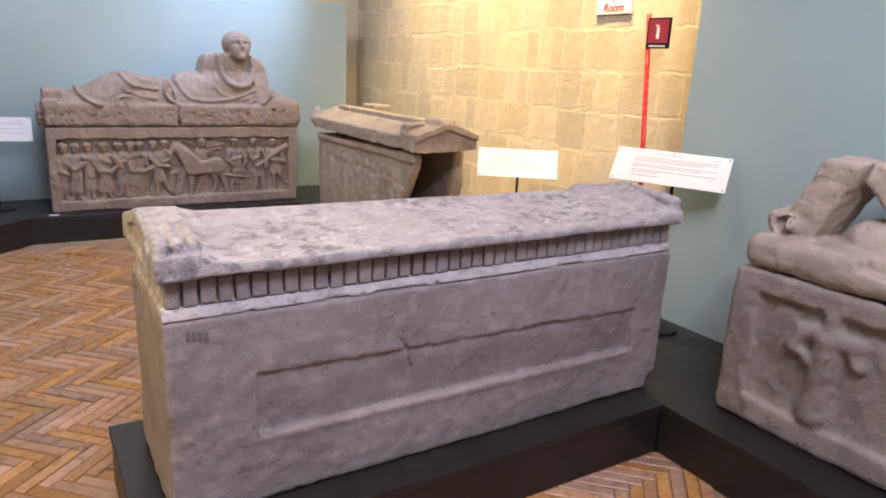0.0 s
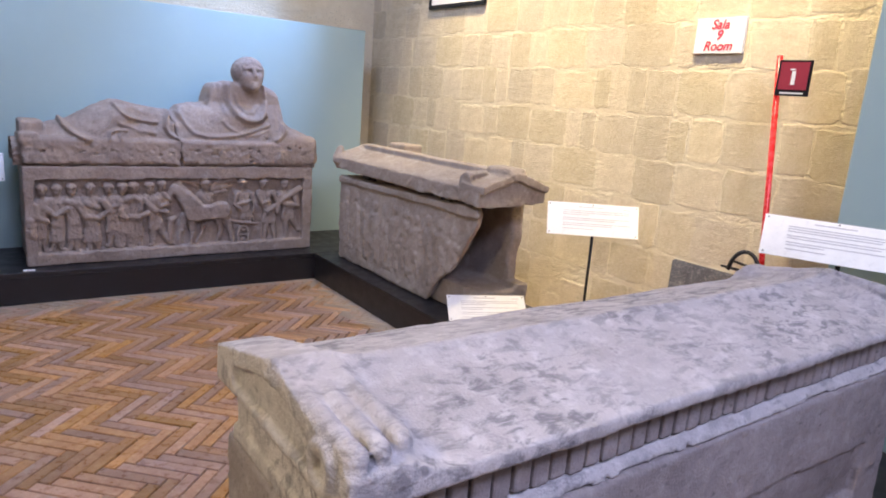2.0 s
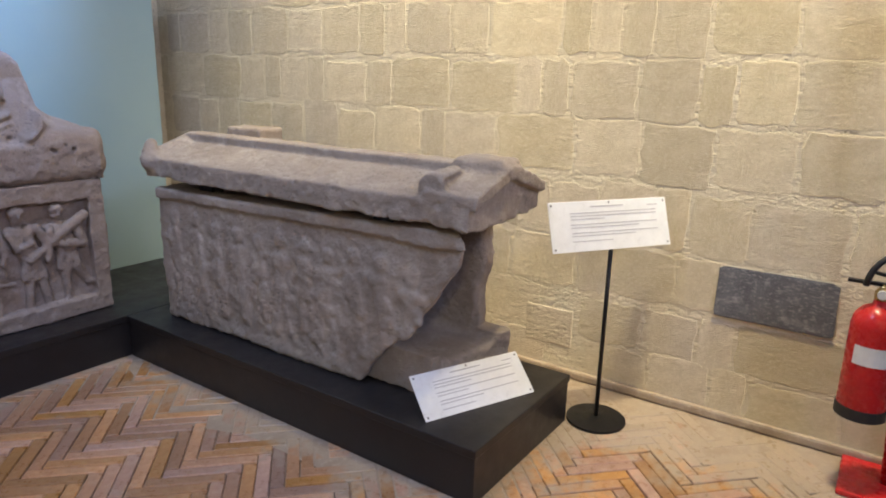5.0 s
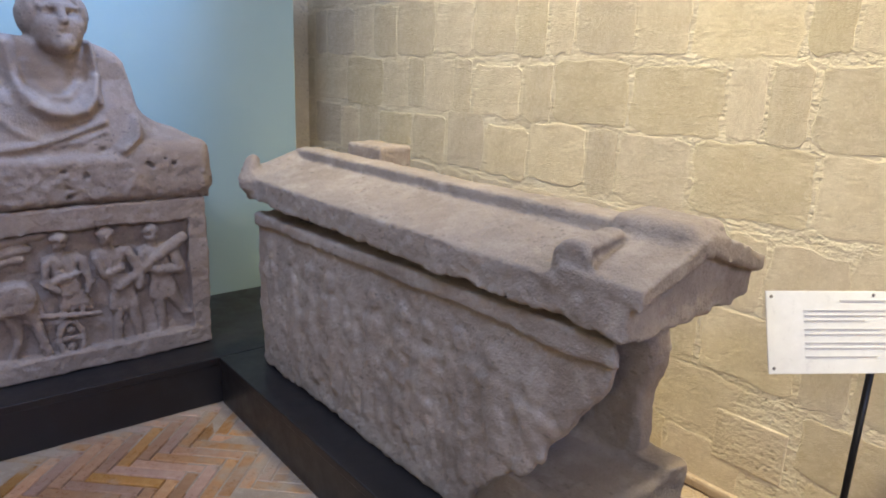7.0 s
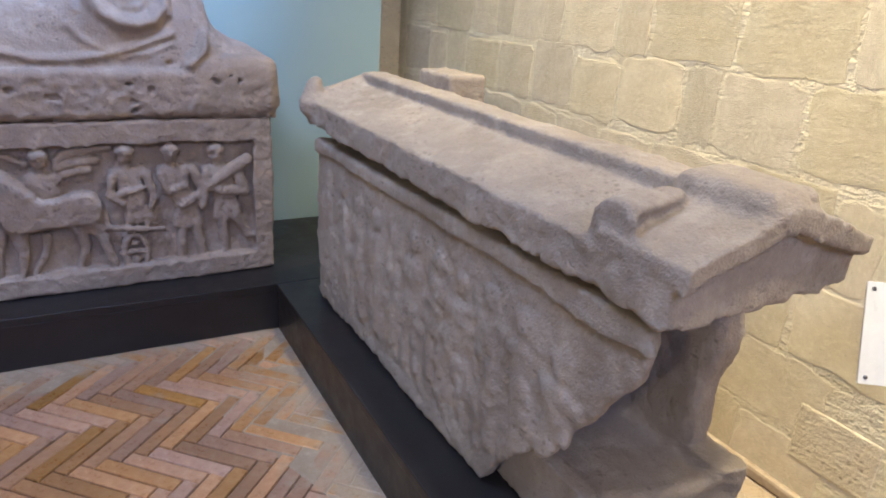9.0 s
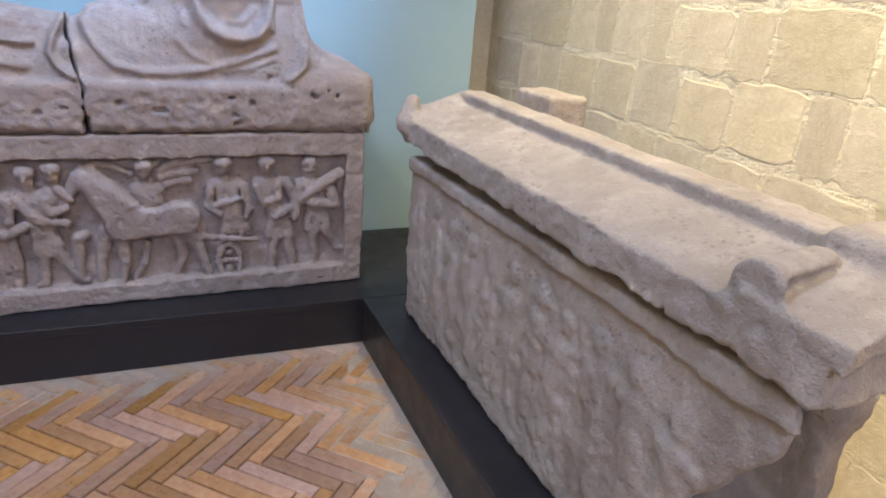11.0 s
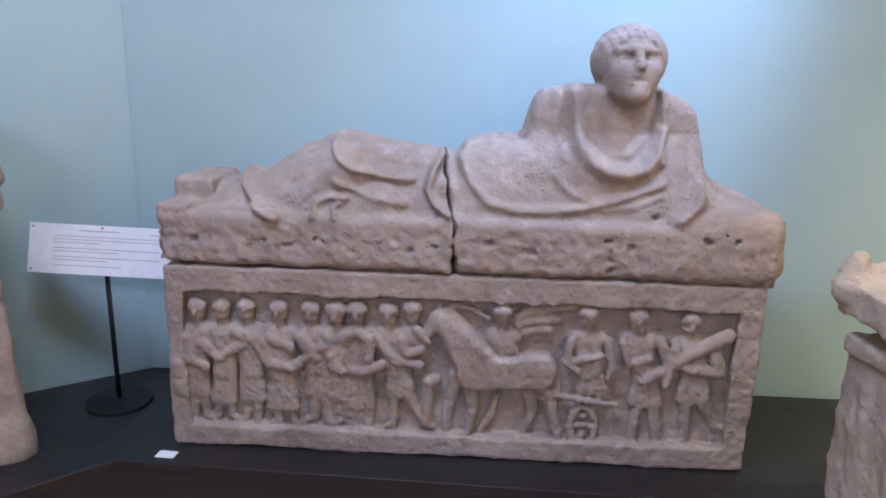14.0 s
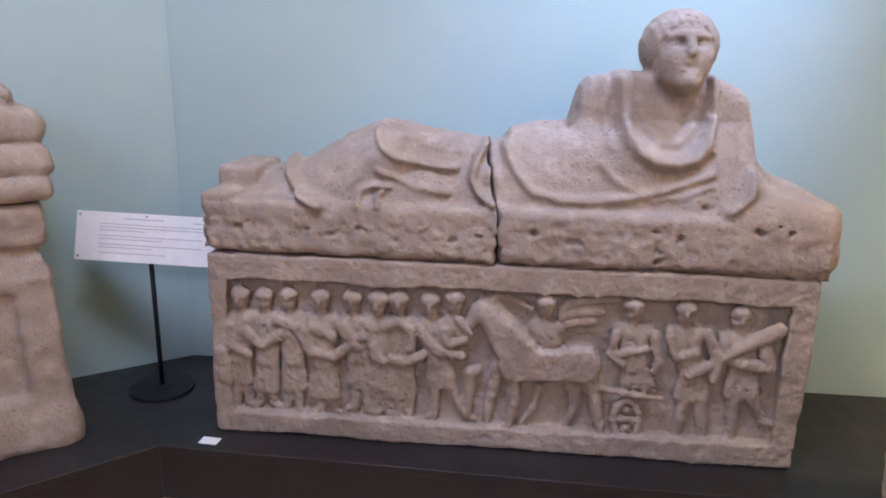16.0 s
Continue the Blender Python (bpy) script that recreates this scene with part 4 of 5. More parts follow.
def broken_sarcophagus():
    ob = thing("sarcophagus", "tan stone sarcophagus with worn relief and one end broken away", "sarcophagus")
    part("chest", carve("chest", broken_chest_field, (0.04, -2.2, 0.2), (0.7, -0.28, 0.96), 0.0078, TAN), None, ob)
    part("lid", carve("lid", broken_lid_field, (-0.03, -2.25, 0.90), (0.79, -0.25, 1.24), 0.0072, TAN), None, ob, "grey-brown stone lid shaped like a roof, propped on blocks")
    for x, y in ((0.15, -1.745), (0.19, -0.62), (0.575, -1.6), (0.575, -0.6)):
        solo("wooden_block", box_bm((x - 0.02, y - 0.048, 0.882), (x + 0.05, y + 0.048, 0.962), 0.004), BLACK, "small black wooden block propping up the stone lid", "block", "lid props")


broken_sarcophagus()


# ---- the sarcophagus with the winged figure ----
WINGED = ([((0.118, -5.085, 0.715), (0.118, -5.085, 0.735), 0.030, 0.034), ((0.125, -5.09, 0.66), (0.128, -5.085, 0.54), 0.058, 0.050), ((0.128, -5.085, 0.54), (0.132, -5.07, 0.36), 0.050, 0.062),
           ((0.116, -4.985, 0.65), (0.108, -4.955, 0.60), 0.026, 0.022), ((0.108, -4.955, 0.60), (0.104, -5.03, 0.565), 0.021, 0.019), ((0.104, -5.03, 0.565), (0.106, -5.08, 0.60), 0.018, 0.016),
           ((0.116, -5.155, 0.66), (0.108, -5.195, 0.60), 0.026, 0.022), ((0.116, -4.99, 0.665), (0.118, -5.18, 0.675), 0.028, 0.030)]
          + [((0.134, -4.935 + 0.016 * k, 0.705 - 0.008 * k), (0.130, -4.855 + 0.022 * k, 0.54 - 0.018 * k), 0.017, 0.009) for k in range(4)]
          + [((0.134, -5.225 - 0.012 * k, 0.70 - 0.01 * k), (0.130, -5.30 - 0.02 * k, 0.54), 0.017, 0.009) for k in range(4)]
          + [((0.124, -5.03, 0.38), (0.130, -5.02, 0.33), 0.024, 0.018), ((0.124, -5.12, 0.38), (0.130, -5.13, 0.33), 0.024, 0.018)]
          + [((0.122, -5.55, 0.70), (0.122, -5.56, 0.45), 0.05, 0.06), ((0.122, -5.9, 0.70), (0.122, -5.9, 0.45), 0.05, 0.06)])


def winged_chest_field(p):
    d = f_box(p, (0.112, -6.55, 0.222), (0.66, -4.69, 0.842), 0.020)
    d = smax(d, -(f_box(p, (-0.2, -6.45, 0.325), (0.142, -4.80, 0.755), 0.010) + 0.006 * vnoise(p, 0.1, 101)), 0.012)
    d = smin(d, f_rod(p, (0.146, -4.822, 0.32), (0.146, -4.808, 0.76), 0.012), 0.008)
    d = smin(d, blend_rods(p - np.array((0.022, 0, 0), np.float32), WINGED, 0.018), 0.016)
    return chip(chip(d, p, 0.0035, 0.03, 103), p, 0.007, 0.2, 107)


def fragment_field(p):
    d = f_box(p, (0.105, -6.55, 0.850), (0.64, -4.715, 0.975), 0.045)
    # the slab breaks away in ledges along its front
    d = smax(d, -f_box(p, (0.0, -6.6, 0.925), (0.17, -5.12, 1.1), 0.02) + 0.01 * vnoise(p, 0.06, 115), 0.02)
    # one bent leg under drapery: foot, slab-like shin up to the broken knee, the thigh falling away behind a hollow
    for yc, zc, turn, back, half in ((-4.895, 1.13, 64, 0.34, (0.13, 0.21, 0.068)), (-5.13, 1.16, -42, 0.42, (0.13, 0.18, 0.055))):
        c, s_ = math.cos(radians(turn)), math.sin(radians(turn))
        u, w = -(p[..., 1] - yc), p[..., 2] - zc
        q = np.stack([p[..., 0] - back, c * u + s_ * w, -s_ * u + c * w], -1)
        d = smin(d, smax(f_box(q, [-h for h in half], half, 0.022), z_cut(p), 0.01), 0.010)
    d = smin(d, f_rod(p, (0.36, -5.05, 0.97), (0.38, -5.5, 1.0), 0.10, 0.13), 0.02)
    foot = f_rod(p, (0.25, -4.755, 1.015), (0.34, -4.80, 1.02), 0.052, 0.06)
    d = smin(d, foot, 0.012)
    d = smin(d, f_rod(p, (0.20, -4.80, 1.018), (0.30, -4.84, 1.02), 0.046, 0.05), 0.008)
    d = smax(d, -f_rod(p, (0.12, -4.775, 1.012), (0.215, -4.81, 1.015), 0.026, 0.030), 0.008)
    d = smin(d, f_rod(p, (0.40, -5.4, 1.0), (0.38, -6.2, 1.06), 0.14, 0.16), 0.03)
    return chip(chip(d, p, 0.004, 0.035, 111), p, 0.009, 0.12, 113)


def z_cut(p):
    """The worn flat top of the broken knee."""
    return p[..., 2] - 1.272 - 0.02 * vnoise(p, 0.06, 119)


def winged_sarcophagus():
    ob = thing("sarcophagus", "tan stone sarcophagus with a winged figure carved in its panel", "sarcophagus")
    part("chest", carve("chest", winged_chest_field, (0.06, -6.6, 0.2), (0.70, -4.66, 0.87), 0.010, TAN), None, ob)
    part("lid", carve("lid", fragment_field, (0.05, -6.6, 0.82), (0.70, -4.66, 1.32), 0.009, PALE_TAN), None, ob, "tan stone lid with broken legs of a reclining figure")


winged_sarcophagus()


# ---- the sarcophagus at an angle ----
def angled_chest_field(p):
    x, y, z = p[..., 0], p[..., 1], p[..., 2]
    d = f_box(p, (-1.9, 0.0, 0.222), (0.0, 0.50, 1.098), 0.025)
    flare = np.interp(z, (0.22, 0.30, 0.35, 0.38, 0.55, 0.80, 0.835, 0.86, 0.925, 0.94, 0.955, 1.04, 1.08, 1.1), (0.028, 0.030, 0.022, 0.012, 0.006, -0.004, 0.004, -0.010, -0.034, -0.036, -0.010, -0.006, -0.004, -0.012))
    d = d - flare
    d = smax(d, -(f_box(p, (-1.78, -0.2, 0.42), (-0.12, 0.03, 0.80), 0.02)), 0.02)
    return chip(chip(d, p, 0.006, 0.05, 121), p, 0.010, 0.2, 123)


def angled_lid_field(p):
    d = f_box(p, (-1.92, -0.02, 1.102), (0.030, 0.52, 1.182), 0.036)
    d = smin(d, f_box(p, (-1.92, -0.01, 1.175), (0.035, 0.51, 1.288), 0.045), 0.006)
    d = smin(d, f_box(p, (-0.58, 0.0, 1.27), (0.030, 0.48, 1.40), 0.06), 0.006)
    d = smin(d, f_box(p, (-0.55, 0.04, 1.38), (-0.05, 0.44, 1.475), 0.045), 0.02)
    for a, b, ra, rb in (((-1.8, 0.25, 1.28), (-0.8, 0.25, 1.34), 0.12, 0.16), ((-0.8, 0.25, 1.34), (-0.35, 0.25, 1.44), 0.17, 0.15)):
        d = smin(d, f_rod(p, a, b, ra, rb), 0.02)
    return chip(chip(d, p, 0.005, 0.05, 131), p, 0.010, 0.2, 133)


ANGLED = pose(-2.545, -0.125, 0, 0, 0, 43.5)
ob = thing("sarcophagus", "brown stone sarcophagus with moulded rims standing at an angle", "sarcophagus", at=ANGLED)
part("chest", carve("chest", angled_chest_field, (-1.98, -0.07, 0.2), (0.07, 0.57, 1.13), 0.0125, PEPERINO), None, ob)
part("lid", carve("lid", angled_lid_field, (-1.98, -0.07, 1.08), (0.09, 0.57, 1.66), 0.0105, PEPERINO), None, ob, "brown stone lid with cushions and a reclining body")


# ---- labels ----
def text_bars(parent, w, h, rows, seed):
    rng = random.Random(seed)
    for kind, z, x0, x1, t in rows:
        part("text_line", box_bm((x0, -0.0036, z - t * 0.36), (x1, -0.0022, z + t * 0.36)), INK, parent)


def label_rows(w, h, seed):
    rng = random.Random(seed)
    rows = [("t", h * 0.38, -0.16 * w, 0.12 * w, 0.006), ("t", h * 0.36, 0.33 * w, 0.42 * w, 0.005)]
    z = h * 0.26
    for block in (3, 2, 2, 1):
        for k in range(block):
            end = 0.40 if k < block - 1 else rng.uniform(-0.1, 0.3)
            rows.append(("t", z, -0.33 * w, end * w, 0.0045))
            z -= 0.0125
        z -= 0.009
    return rows


def card(parent, w, h, seed, m):
    c = part("card", box_bm((-w / 2, -0.002, -h / 2), (w / 2, 0.002, h / 2), 0.0008, 1), PAPER, parent, "white printed label card")
    c.matrix_local = m
    text_bars(c, w, h, label_rows(w, h, seed), seed)
    for sx in (-1, 1):
        for sz in (-1, 1):
            part("screw", lathe_bm([(0.0045, 0), (0.0045, 0.0012), (0.002, 0.002)], 10, pose(sx * (w / 2 - 0.014), -0.002, sz * (h / 2 - 0.014), 90, 0, 0)), SCREW, c)
    part("screw", lathe_bm([(0.0045, 0), (0.0045, 0.0012), (0.002, 0.002)], 10, pose(0, -0.002, h / 2 - 0.010, 90, 0, 0)), SCREW, c)
    return c


def label_stand(base, ground, centre, turn, tilt, w, h, seed, label, roll=0):
    """A card on a thin black post; turn: degrees that the card faces round from -y; tilt: leaning back."""
    ob = thing("label_stand", label, "label stand", "label stands", pose(base[0], base[1], ground))
    top = Vector(centre) - Vector((base[0], base[1], ground))
    part("base", lathe_bm([(0.128, 0.0), (0.13, 0.004), (0.128, 0.012), (0.06, 0.017), (0.02, 0.022)], 40), STEEL, ob, smooth=False)
    part("post", tube_bm([(0, 0, 0.018), (0, 0, top.z * 0.5), (0, 0, top.z - 0.065)], 0.0095), STEEL, ob, smooth=True)
    card(ob, w, h, seed, Matrix.Translation(top) @ pose(0, 0, 0, 0, 0, turn) @ pose(0, 0, 0, -tilt, 0, 0) @ pose(0, -0.014, 0, 0, roll, 0))
    return ob


label_stand((0.795, -2.42), 0.0, (0.80, -2.40, 0.882), -34.5, 20, 0.572, 0.205, 1, "white printed label on a black post beside stone wall")
label_stand((0.59, -3.95), 0.22, (0.572, -3.935, 1.076), -60.8, 40.8, 0.572, 0.205, 2, "white printed label on a black post by teal partition", 1.2)
label_stand((-2.435, 0.295), 0.22, (-2.435, 0.285, 0.875), 2, 15, 0.572, 0.195, 3, "white printed label on black post behind the statue", 1.5)

ob = thing("label_board", "white printed label card leaning on a small black easel", "label", at=pose(0.265, -2.10, PL))
c = card(ob, 0.512, 0.188, 4, pose(0, 0, 0.062, 0, 0, -24.2) @ pose(0, 0, 0, -47, 0, 0))
part("easel", prism_bm([(-0.15, -0.03), (0.15, -0.03), (0.15, 0.07), (-0.15, 0.07)], 0.0, 0.004), STEEL, ob).matrix_local = pose(0, 0, 0.0, 0, 0, -24.2)
part("prop", box_bm((-0.12, 0.045, 0.0), (0.12, 0.06, 0.104), 0.002), STEEL, ob).matrix_local = pose(0, 0, 0.0, 0, 0, -24.2)

solo("number_tag", box_bm((-0.035, -0.022, 0), (0.035, 0.022, 0.003), 0.0006, 1, pose(-2.062, -0.078, PL, 0, 0, -4)), PAPER, "small white number card lying on the black plinth", "tag")


def lettering(name, body, size, m, mat, parent):
    cu = bpy.data.curves.new(name, "FONT")
    cu.body, cu.size, cu.extrude, cu.shear, cu.align_x, cu.align_y, cu.offset = body, size, 0.0006, 0.25, "CENTER", "CENTER", 0.0012
    tmp = new(name, cu)
    me = bpy.data.meshes.new_from_object(tmp.evaluated_get(bpy.context.evaluated_depsgraph_get()))
    bpy.data.objects.remove(tmp)
    me.materials.clear()
    me.materials.append(mat)
    t = new(name, me)
    t.parent, t.matrix_local = parent, m
    return t


# room sign on the stone wall
ob = thing("room_sign", "white room sign with red slanted lettering on stone wall", "sign", at=pose(WALL_X - 0.018, -2.873, 2.012, 0, 0, -90))
part("panel", box_bm((-0.152, -0.003, -0.096), (0.152, 0.016, 0.096), 0.002), PAPER, ob)
for body, z in (("Sala", 0.058), ("9", 0.0), ("Room", -0.058)):
    lettering("lettering", body, 0.072, pose(0, -0.0045, z, 90, 0, 0), RED_INK, ob)

# dark framed board high on the stone wall
ob = thing("wall_board", "dark framed board hung high on stone wall", "board", at=pose(WALL_X - 0.01, -0.34, 2.32, 0, 0, -90))
part("frame", box_bm((-0.40, -0.022, 0.0), (0.40, 0.0, 0.03), 0.003), STEEL, ob)
part("frame", box_bm((-0.40, -0.022, 0.57), (0.40, 0.0, 0.60), 0.003), STEEL, ob)
part("frame", box_bm((-0.40, -0.022, 0.03), (-0.37, 0.0, 0.57), 0.003), STEEL, ob)
part("frame", box_bm((0.37, -0.022, 0.03), (0.40, 0.0, 0.57), 0.003), STEEL, ob)
part("panel", box_bm((-0.37, -0.012, 0.03), (0.37, 0.0, 0.57)), PAPER, ob)


# ---- fire point ----
def fire_point():
    ob = thing("extinguisher_stand", "red metal extinguisher stand with a pictogram sign", "stand", at=pose(0.955, -3.50, 0))
    part("base", box_bm((-0.15, -0.15, 0.0), (0.15, 0.15, 0.02), 0.006), RED, ob)
    part("pole", tube_bm([(0, 0, 0.02), (-0.008, 0.06, 0.8), (-0.015, 0.158, 1.885)], 0.0145), RED, ob, smooth=True)
    sign = part("sign", box_bm((-0.006, -0.165, 1.692), (0.0, -0.005, 1.862), 0.002), STEEL, ob, "dark edged red fire extinguisher pictogram")
    sign.matrix_local = pose(-0.028, 0.150, 0.0, 0, 0, 5)
    part("sign_face", box_bm((-0.010, -0.152, 1.722), (-0.006, -0.018, 1.852)), SIGN_RED, sign)
    part("pictogram", box_bm((-0.013, -0.094, 1.745), (-0.010, -0.076, 1.81), 0.001), PAPER, sign)
    part("pictogram", box_bm((-0.013, -0.090, 1.814), (-0.010, -0.066, 1.821)), PAPER, sign)
    part("pictogram", box_bm((-0.008, -0.14, 1.702), (-0.006, -0.03, 1.709)), PAPER, sign)
    part("hook", box_bm((-0.09, -0.03, 0.60), (0.0, 0.10, 0.615), 0.003), RED, ob)
    ext = thing("fire_extinguisher", "red fire extinguisher hanging on the red stand", "fire extinguisher", at=pose(0.87, -3.375, 0.32))
    part("cylinder", lathe_bm([(0.06, 0.0), (0.076, 0.012), (0.08, 0.03), (0.08, 0.33), (0.074, 0.365), (0.052, 0.395), (0.025, 0.41), (0.022, 0.425)], 36), RED, ext, smooth=True)
    part("base_ring", lathe_bm([(0.079, -0.012), (0.083, -0.012), (0.083, 0.03), (0.0815, 0.03)], 36), RUBBER, ext)
    arc = [math.radians(a) for a in range(140, 261, 12)]
    b = bmesh.new()
    for a0, a1 in zip(arc, arc[1:]):
        b.faces.new([b.verts.new((0.0815 * math.cos(a), 0.0815 * math.sin(a), z)) for a, z in ((a0, 0.20), (a1, 0.20), (a1, 0.27), (a0, 0.27))])
    part("label", b, PAPER, ext, "white instruction label")
    part("valve", lathe_bm([(0.02, 0.42), (0.024, 0.43), (0.024, 0.455), (0.014, 0.47), (0.012, 0.485)], 20), BRASS, ext, smooth=True)
    part("handle", box_bm((-0.012, -0.02, 0.475), (0.012, 0.11, 0.487), 0.003), STEEL, ext)
    part("handle", box_bm((-0.012, 0.0, 0.505), (0.012, 0.12, 0.515), 0.003, m=pose(0, 0, 0, 8, 0, 0)), STEEL, ext)
    part("gauge", lathe_bm([(0.016, 0), (0.016, 0.012)], 16, pose(-0.022, 0, 0.45, 0, -90, 0)), PAPER, ext)
    hose = [(0.02 * math.cos(a) - 0.01, -0.02 - 0.075 * math.cos(a) + 0.0, 0.455 + 0.13 * math.sin(a)) for a in np.linspace(math.pi * 0.95, -0.35, 14)]
    part("hose", tube_bm(hose + [(0.0, -0.105, 0.30), (0.0, -0.10, 0.12)], 0.011), RUBBER, ext, smooth=True)


fire_point()

# ---- stones of the wall ----
rng = random.Random(11)


def block_mesh(k):
    """A worn block, one metre square and one deep, with an uneven outline and rounded front edge."""
    r = random.Random(100 + k)
    ring = []
    for cx, cz in ((0, 0), (1, 0), (1, 1), (0, 1)):
        for j in (0, 1):
            side = 0.06 + r.uniform(-0.04, 0.06)
            u = {(0, 0): ((0, side), (side, 0)), (1, 0): ((1 - side, 0), (1, side)), (1, 1): ((1, 1 - side), (1 - side, 1)), (0, 1): ((side, 1), (0, 1 - side))}[(cx, cz)][j]
            ring.append((u[0] + r.uniform(-0.03, 0.03), u[1] + r.uniform(-0.035, 0.035)))
            if j:
                nxt = {(0, 0): (0.5, 0), (1, 0): (1, 0.5), (1, 1): (0.5, 1), (0, 1): (0, 0.5)}[(cx, cz)]
                for f in (-0.22, 0.0, 0.22):
                    along = (f if cz == 0 else -f) if nxt[1] in (0, 1) else (f if cx else -f)
                    ring.append((nxt[0] + (along if nxt[1] in (0, 1) else r.uniform(-0.035, 0.035)), nxt[1] + (r.uniform(-0.045, 0.045) if nxt[1] in (0, 1) else along)))
    bm = bmesh.new()
    back = [bm.verts.new((0, y, z)) for y, z in ring]
    mid = [bm.verts.new((-0.6 - r.uniform(0, 0.2), 0.5 + (y - 0.5) * 0.985, 0.5 + (z - 0.5) * 0.98)) for y, z in ring]
    front = [bm.verts.new((-1 + r.uniform(-0.15, 0.2), 0.5 + (y - 0.5) * 0.95, 0.5 + (z - 0.5) * 0.94)) for y, z in ring]
    for a, b in ((back, mid), (mid, front)):
        for i in range(len(ring)):
            bm.faces.new((a[i], a[(i + 1) % len(ring)], b[(i + 1) % len(ring)], b[i]))
    c = bm.verts.new((-1 + r.uniform(-0.25, 0.15), 0.5, 0.5))
    for i in range(len(ring)):
        bm.faces.new((front[i], front[(i + 1) % len(ring)], c))
    bmesh.ops.recalc_face_normals(bm, faces=bm.faces[:])
    return finish("stone_block", bm, TUFF)


BLOCKS = [block_mesh(k) for k in range(14)]


def lay(parent, y0, z0, w, h, proud, place):
    o = new("stone_block", rng.choice(BLOCKS))
    o.parent = parent
    o.matrix_local = place @ Matrix.Translation((0, y0, z0)) @ Matrix.Diagonal((proud, w, h, 1))


COURSES = [(0.02, 0.20), (0.235, 0.215), (0.475, 0.235), (0.735, 0.265), (1.025, 0.25), (1.295, 0.25), (1.565, 0.255), (1.84, 0.245), (2.105, 0.25), (2.375, 0.25)]
east = Matrix.Translation((WALL_X - 0.0, 0, 0))
for ci, (z, h) in enumerate(COURSES):
    y = -3.92
    while y < 1.1:
        w = rng.choice((0.15, 0.19, 0.24, 0.27, 0.30, 0.34, 0.40)) * (1.05 if z < 1.2 else 0.95)
        grey = 0.40 < z < 0.70 and -3.27 < y + w * 0.5 < -2.75
        patch = z < 0.35 and -2.2 < y + w / 2 < -1.86
        if not grey and not patch:
            lay(wall_east, y + 0.008, z + rng.uniform(-0.012, 0.012), w - 0.014, h + rng.uniform(-0.015, 0.015), rng.uniform(0.0008, 0.0024), east)
        y += w
wall_north = bpy.data.objects["wall_north"]
for z, h in COURSES[7:]:
    x = -3.0
    while x < 1.0:
        w = rng.choice((0.2, 0.26, 0.31, 0.37))
        lay(wall_north, 0, 0, w - 0.016, h, rng.uniform(0.006, 0.015), Matrix.Translation((x, 1.10, z)) @ pose(0, 0, 0, 0, 0, -90) @ Matrix.Translation((0, 0, 0)) @ pose(0, 0, 0) @ Matrix.Diagonal((-1, 1, 1, 1)) @ Matrix.Diagonal((-1, 1, 1, 1)))
        x += w
bz = box_bm((0, 0, 0), (1, 1, 1), 0.06, 2)
for v in bz.verts:
    v.co += Vector((0, rng.uniform(-0.02, 0.02), rng.uniform(-0.03, 0.03)))
part("basalt_block", bz, BASALT, wall_east, "dark grey basalt block").matrix_local = Matrix.Translation((WALL_X - 0.012, -3.245, 0.482)) @ Matrix.Diagonal((0.03, 0.46, 0.222, 1))
part("stone_block", box_bm((WALL_X - 0.004, -2.14, 0.15), (WALL_X + 0.02, -1.885, 0.345), 0.006), TUFF, wall_east, "smooth squared repair block")

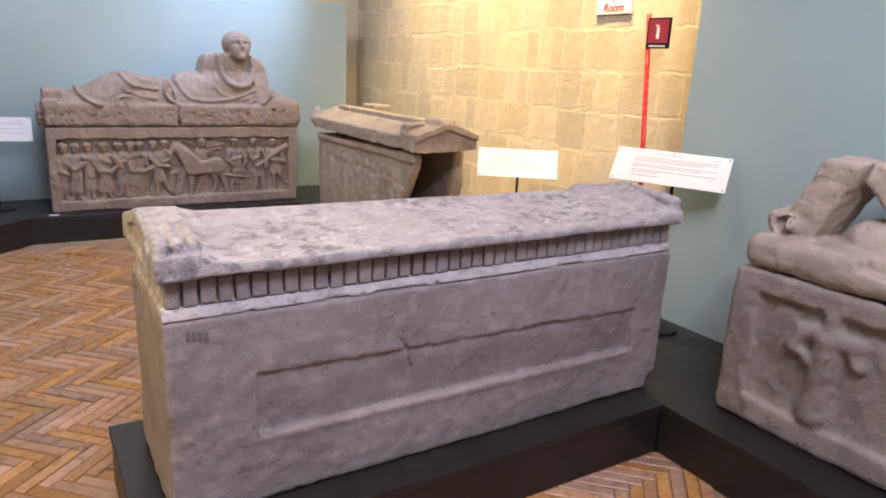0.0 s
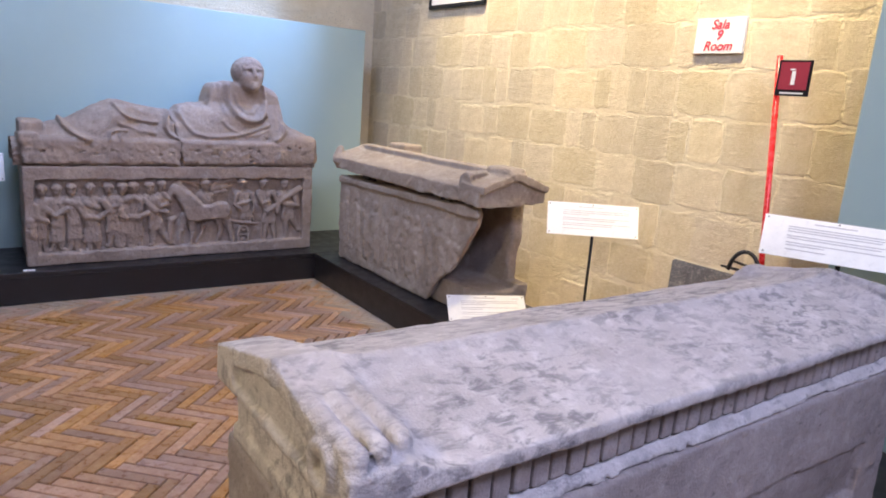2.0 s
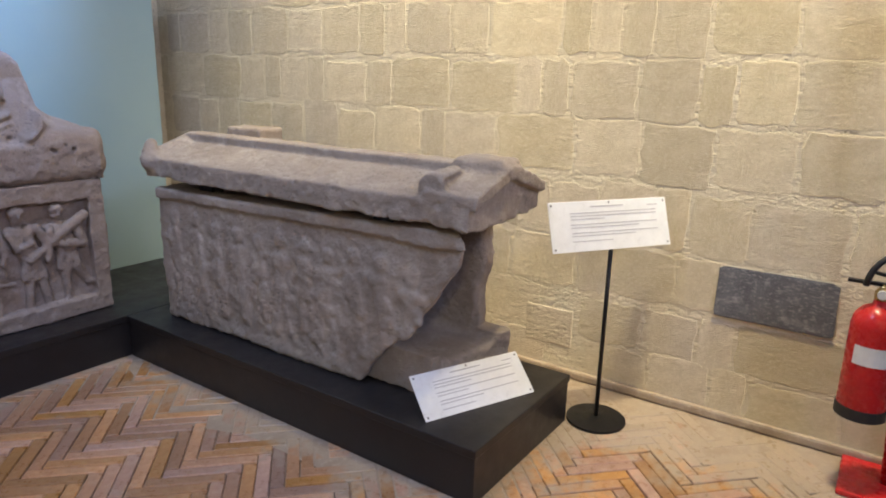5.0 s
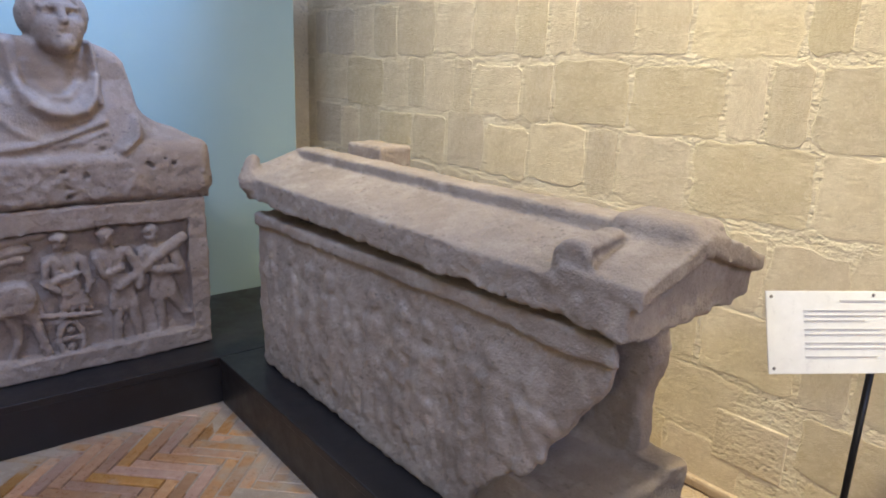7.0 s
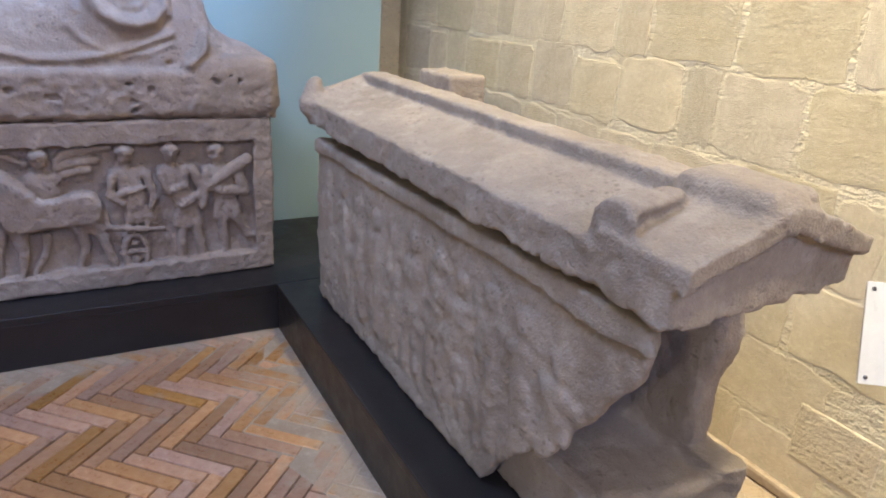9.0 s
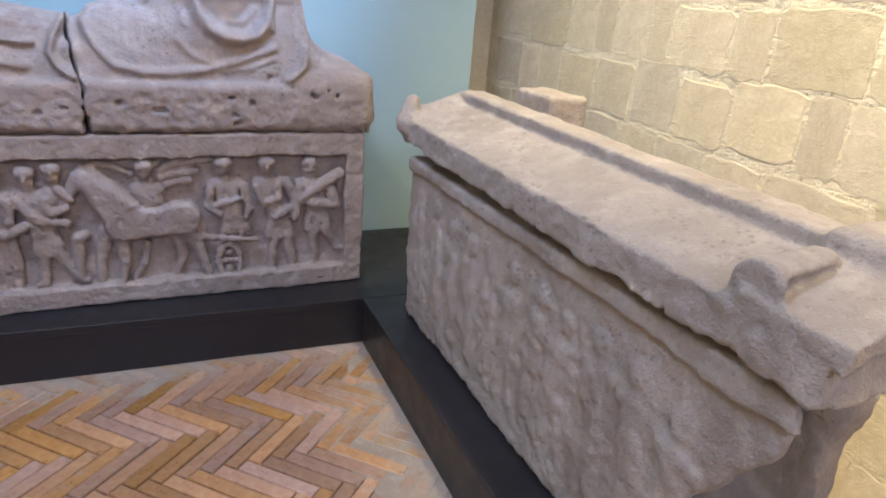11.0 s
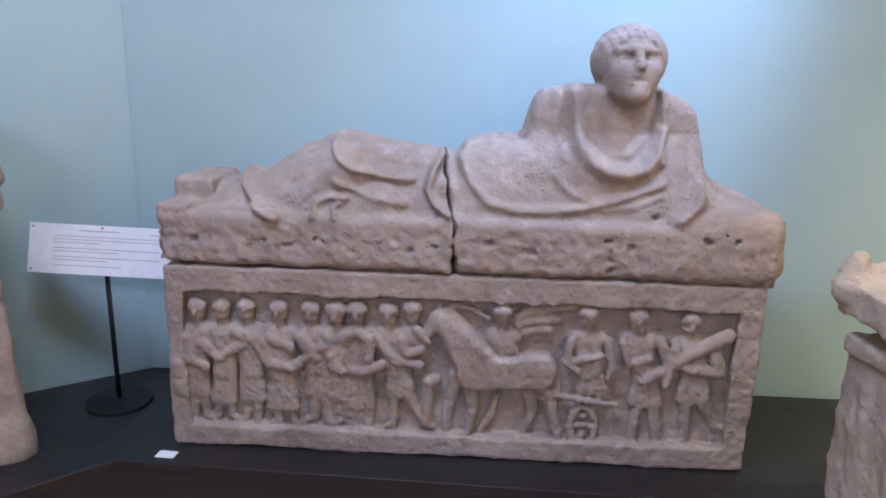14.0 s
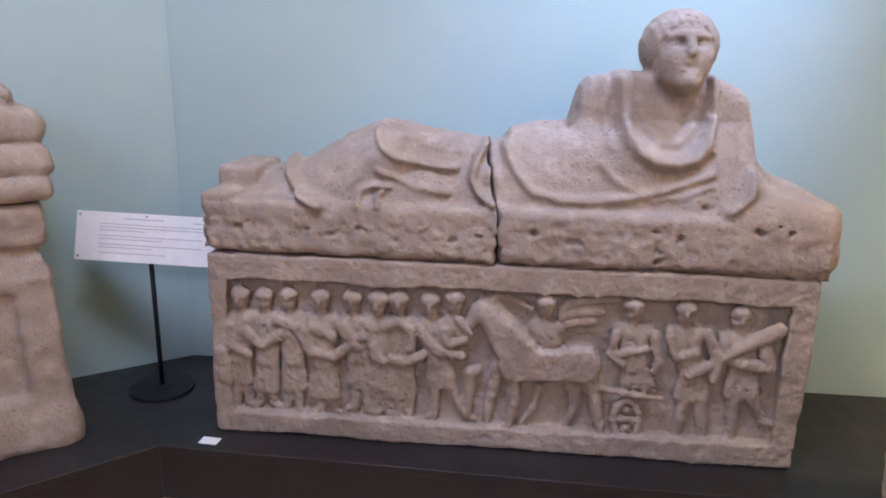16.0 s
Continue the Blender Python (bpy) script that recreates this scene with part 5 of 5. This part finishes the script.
# ---- bricks of the floor ----
L, W, G = 0.287, 0.054, 0.005
bb = box_bm((G / 2, G / 2, -0.03), (L - G / 2, W - G / 2, 0.0))
bmesh.ops.delete(bb, geom=[f for f in bb.faces if f.normal.z < -0.5], context="FACES_ONLY")
top_edges = [e for e in bb.edges if all(abs(v.co.z) < 1e-5 for v in e.verts)]
bmesh.ops.bevel(bb, geom=top_edges, offset=0.003, segments=1, affect="EDGES")
BRICK_MESH = finish("brick", bb, BRICK)
unit_v = [tuple(v.co) for v in BRICK_MESH.vertices]
unit_f = [tuple(f.vertices) for f in BRICK_MESH.polygons]


def bare(x, y):
    """Where the bricks are gone or the floor is covered."""
    if y > -0.02 or x > 1.10:
        return True
    if 0.12 < x < 0.66 and -2.20 < y < -0.1:
        return True
    if -2.04 < x < 0.75 and -4.55 < y < -3.80 or (x > -0.02 and y < -3.85):
        return True
    return x < -2.2 and y > -0.06 + 0.95 * (x + 2.2)


rest_v, rest_f, near = [], [], 0
c45 = math.sqrt(0.5)
for i in range(-90, 140):
    for j in range(-12, 10):
        for turn in (0, 1):
            u, v = (i * W + j * (W - L), i * W + j * (W + L))
            ang = -45
            if turn:
                v += W
                u += W
                ang = 45
            x, y = (u + v) * c45 - 1.2, (v - u) * c45 - 0.47
            m = pose(x, y, 0, 0, 0, ang)
            cx, cy, _ = m @ Vector((L / 2, W / 2, 0))
            if not (-4.6 < cx < 1.05 and -7.2 < cy < -0.02) or bare(cx, cy):
                continue
            m = m @ pose(0, 0, rng.uniform(-0.003, 0.001), rng.uniform(-0.5, 0.5), rng.uniform(-0.3, 0.3), rng.uniform(-0.5, 0.5))
            if near < 300 and ((-1.75 < cx < 0 and -1.9 < cy < -0.1) or (-2.75 < cx < -2.08 and -4.6 < cy < -3.6)):
                near += 1
                o = new("brick", BRICK_MESH)
                o.parent, o.matrix_local = floor, m
            else:
                k = len(rest_v)
                rest_v += [tuple(m @ Vector(p)) for p in unit_v]
                rest_f += [tuple(a + k for a in f) for f in unit_f]
me = bpy.data.meshes.new("bricks")
me.from_pydata(rest_v, [], rest_f)
me.materials.append(BRICK_FIELD)
o = new("bricks", me)
o.parent = floor
tagged(o, kind="stuff")
part("cement_patch", prism_bm([(-2.3, -0.36), (-0.16, -0.36), (-0.42, -0.7), (-0.33, -0.95), (-0.20, -1.3), (-0.20, -2.35), (0.66, -2.5), (0.74, -3.0), (0.82, -3.8), (1.15, -3.8), (1.15, -0.1), (-2.3, -0.05)], -0.02, -0.0025), CEMENT, floor, "worn cement patching along the plinth")
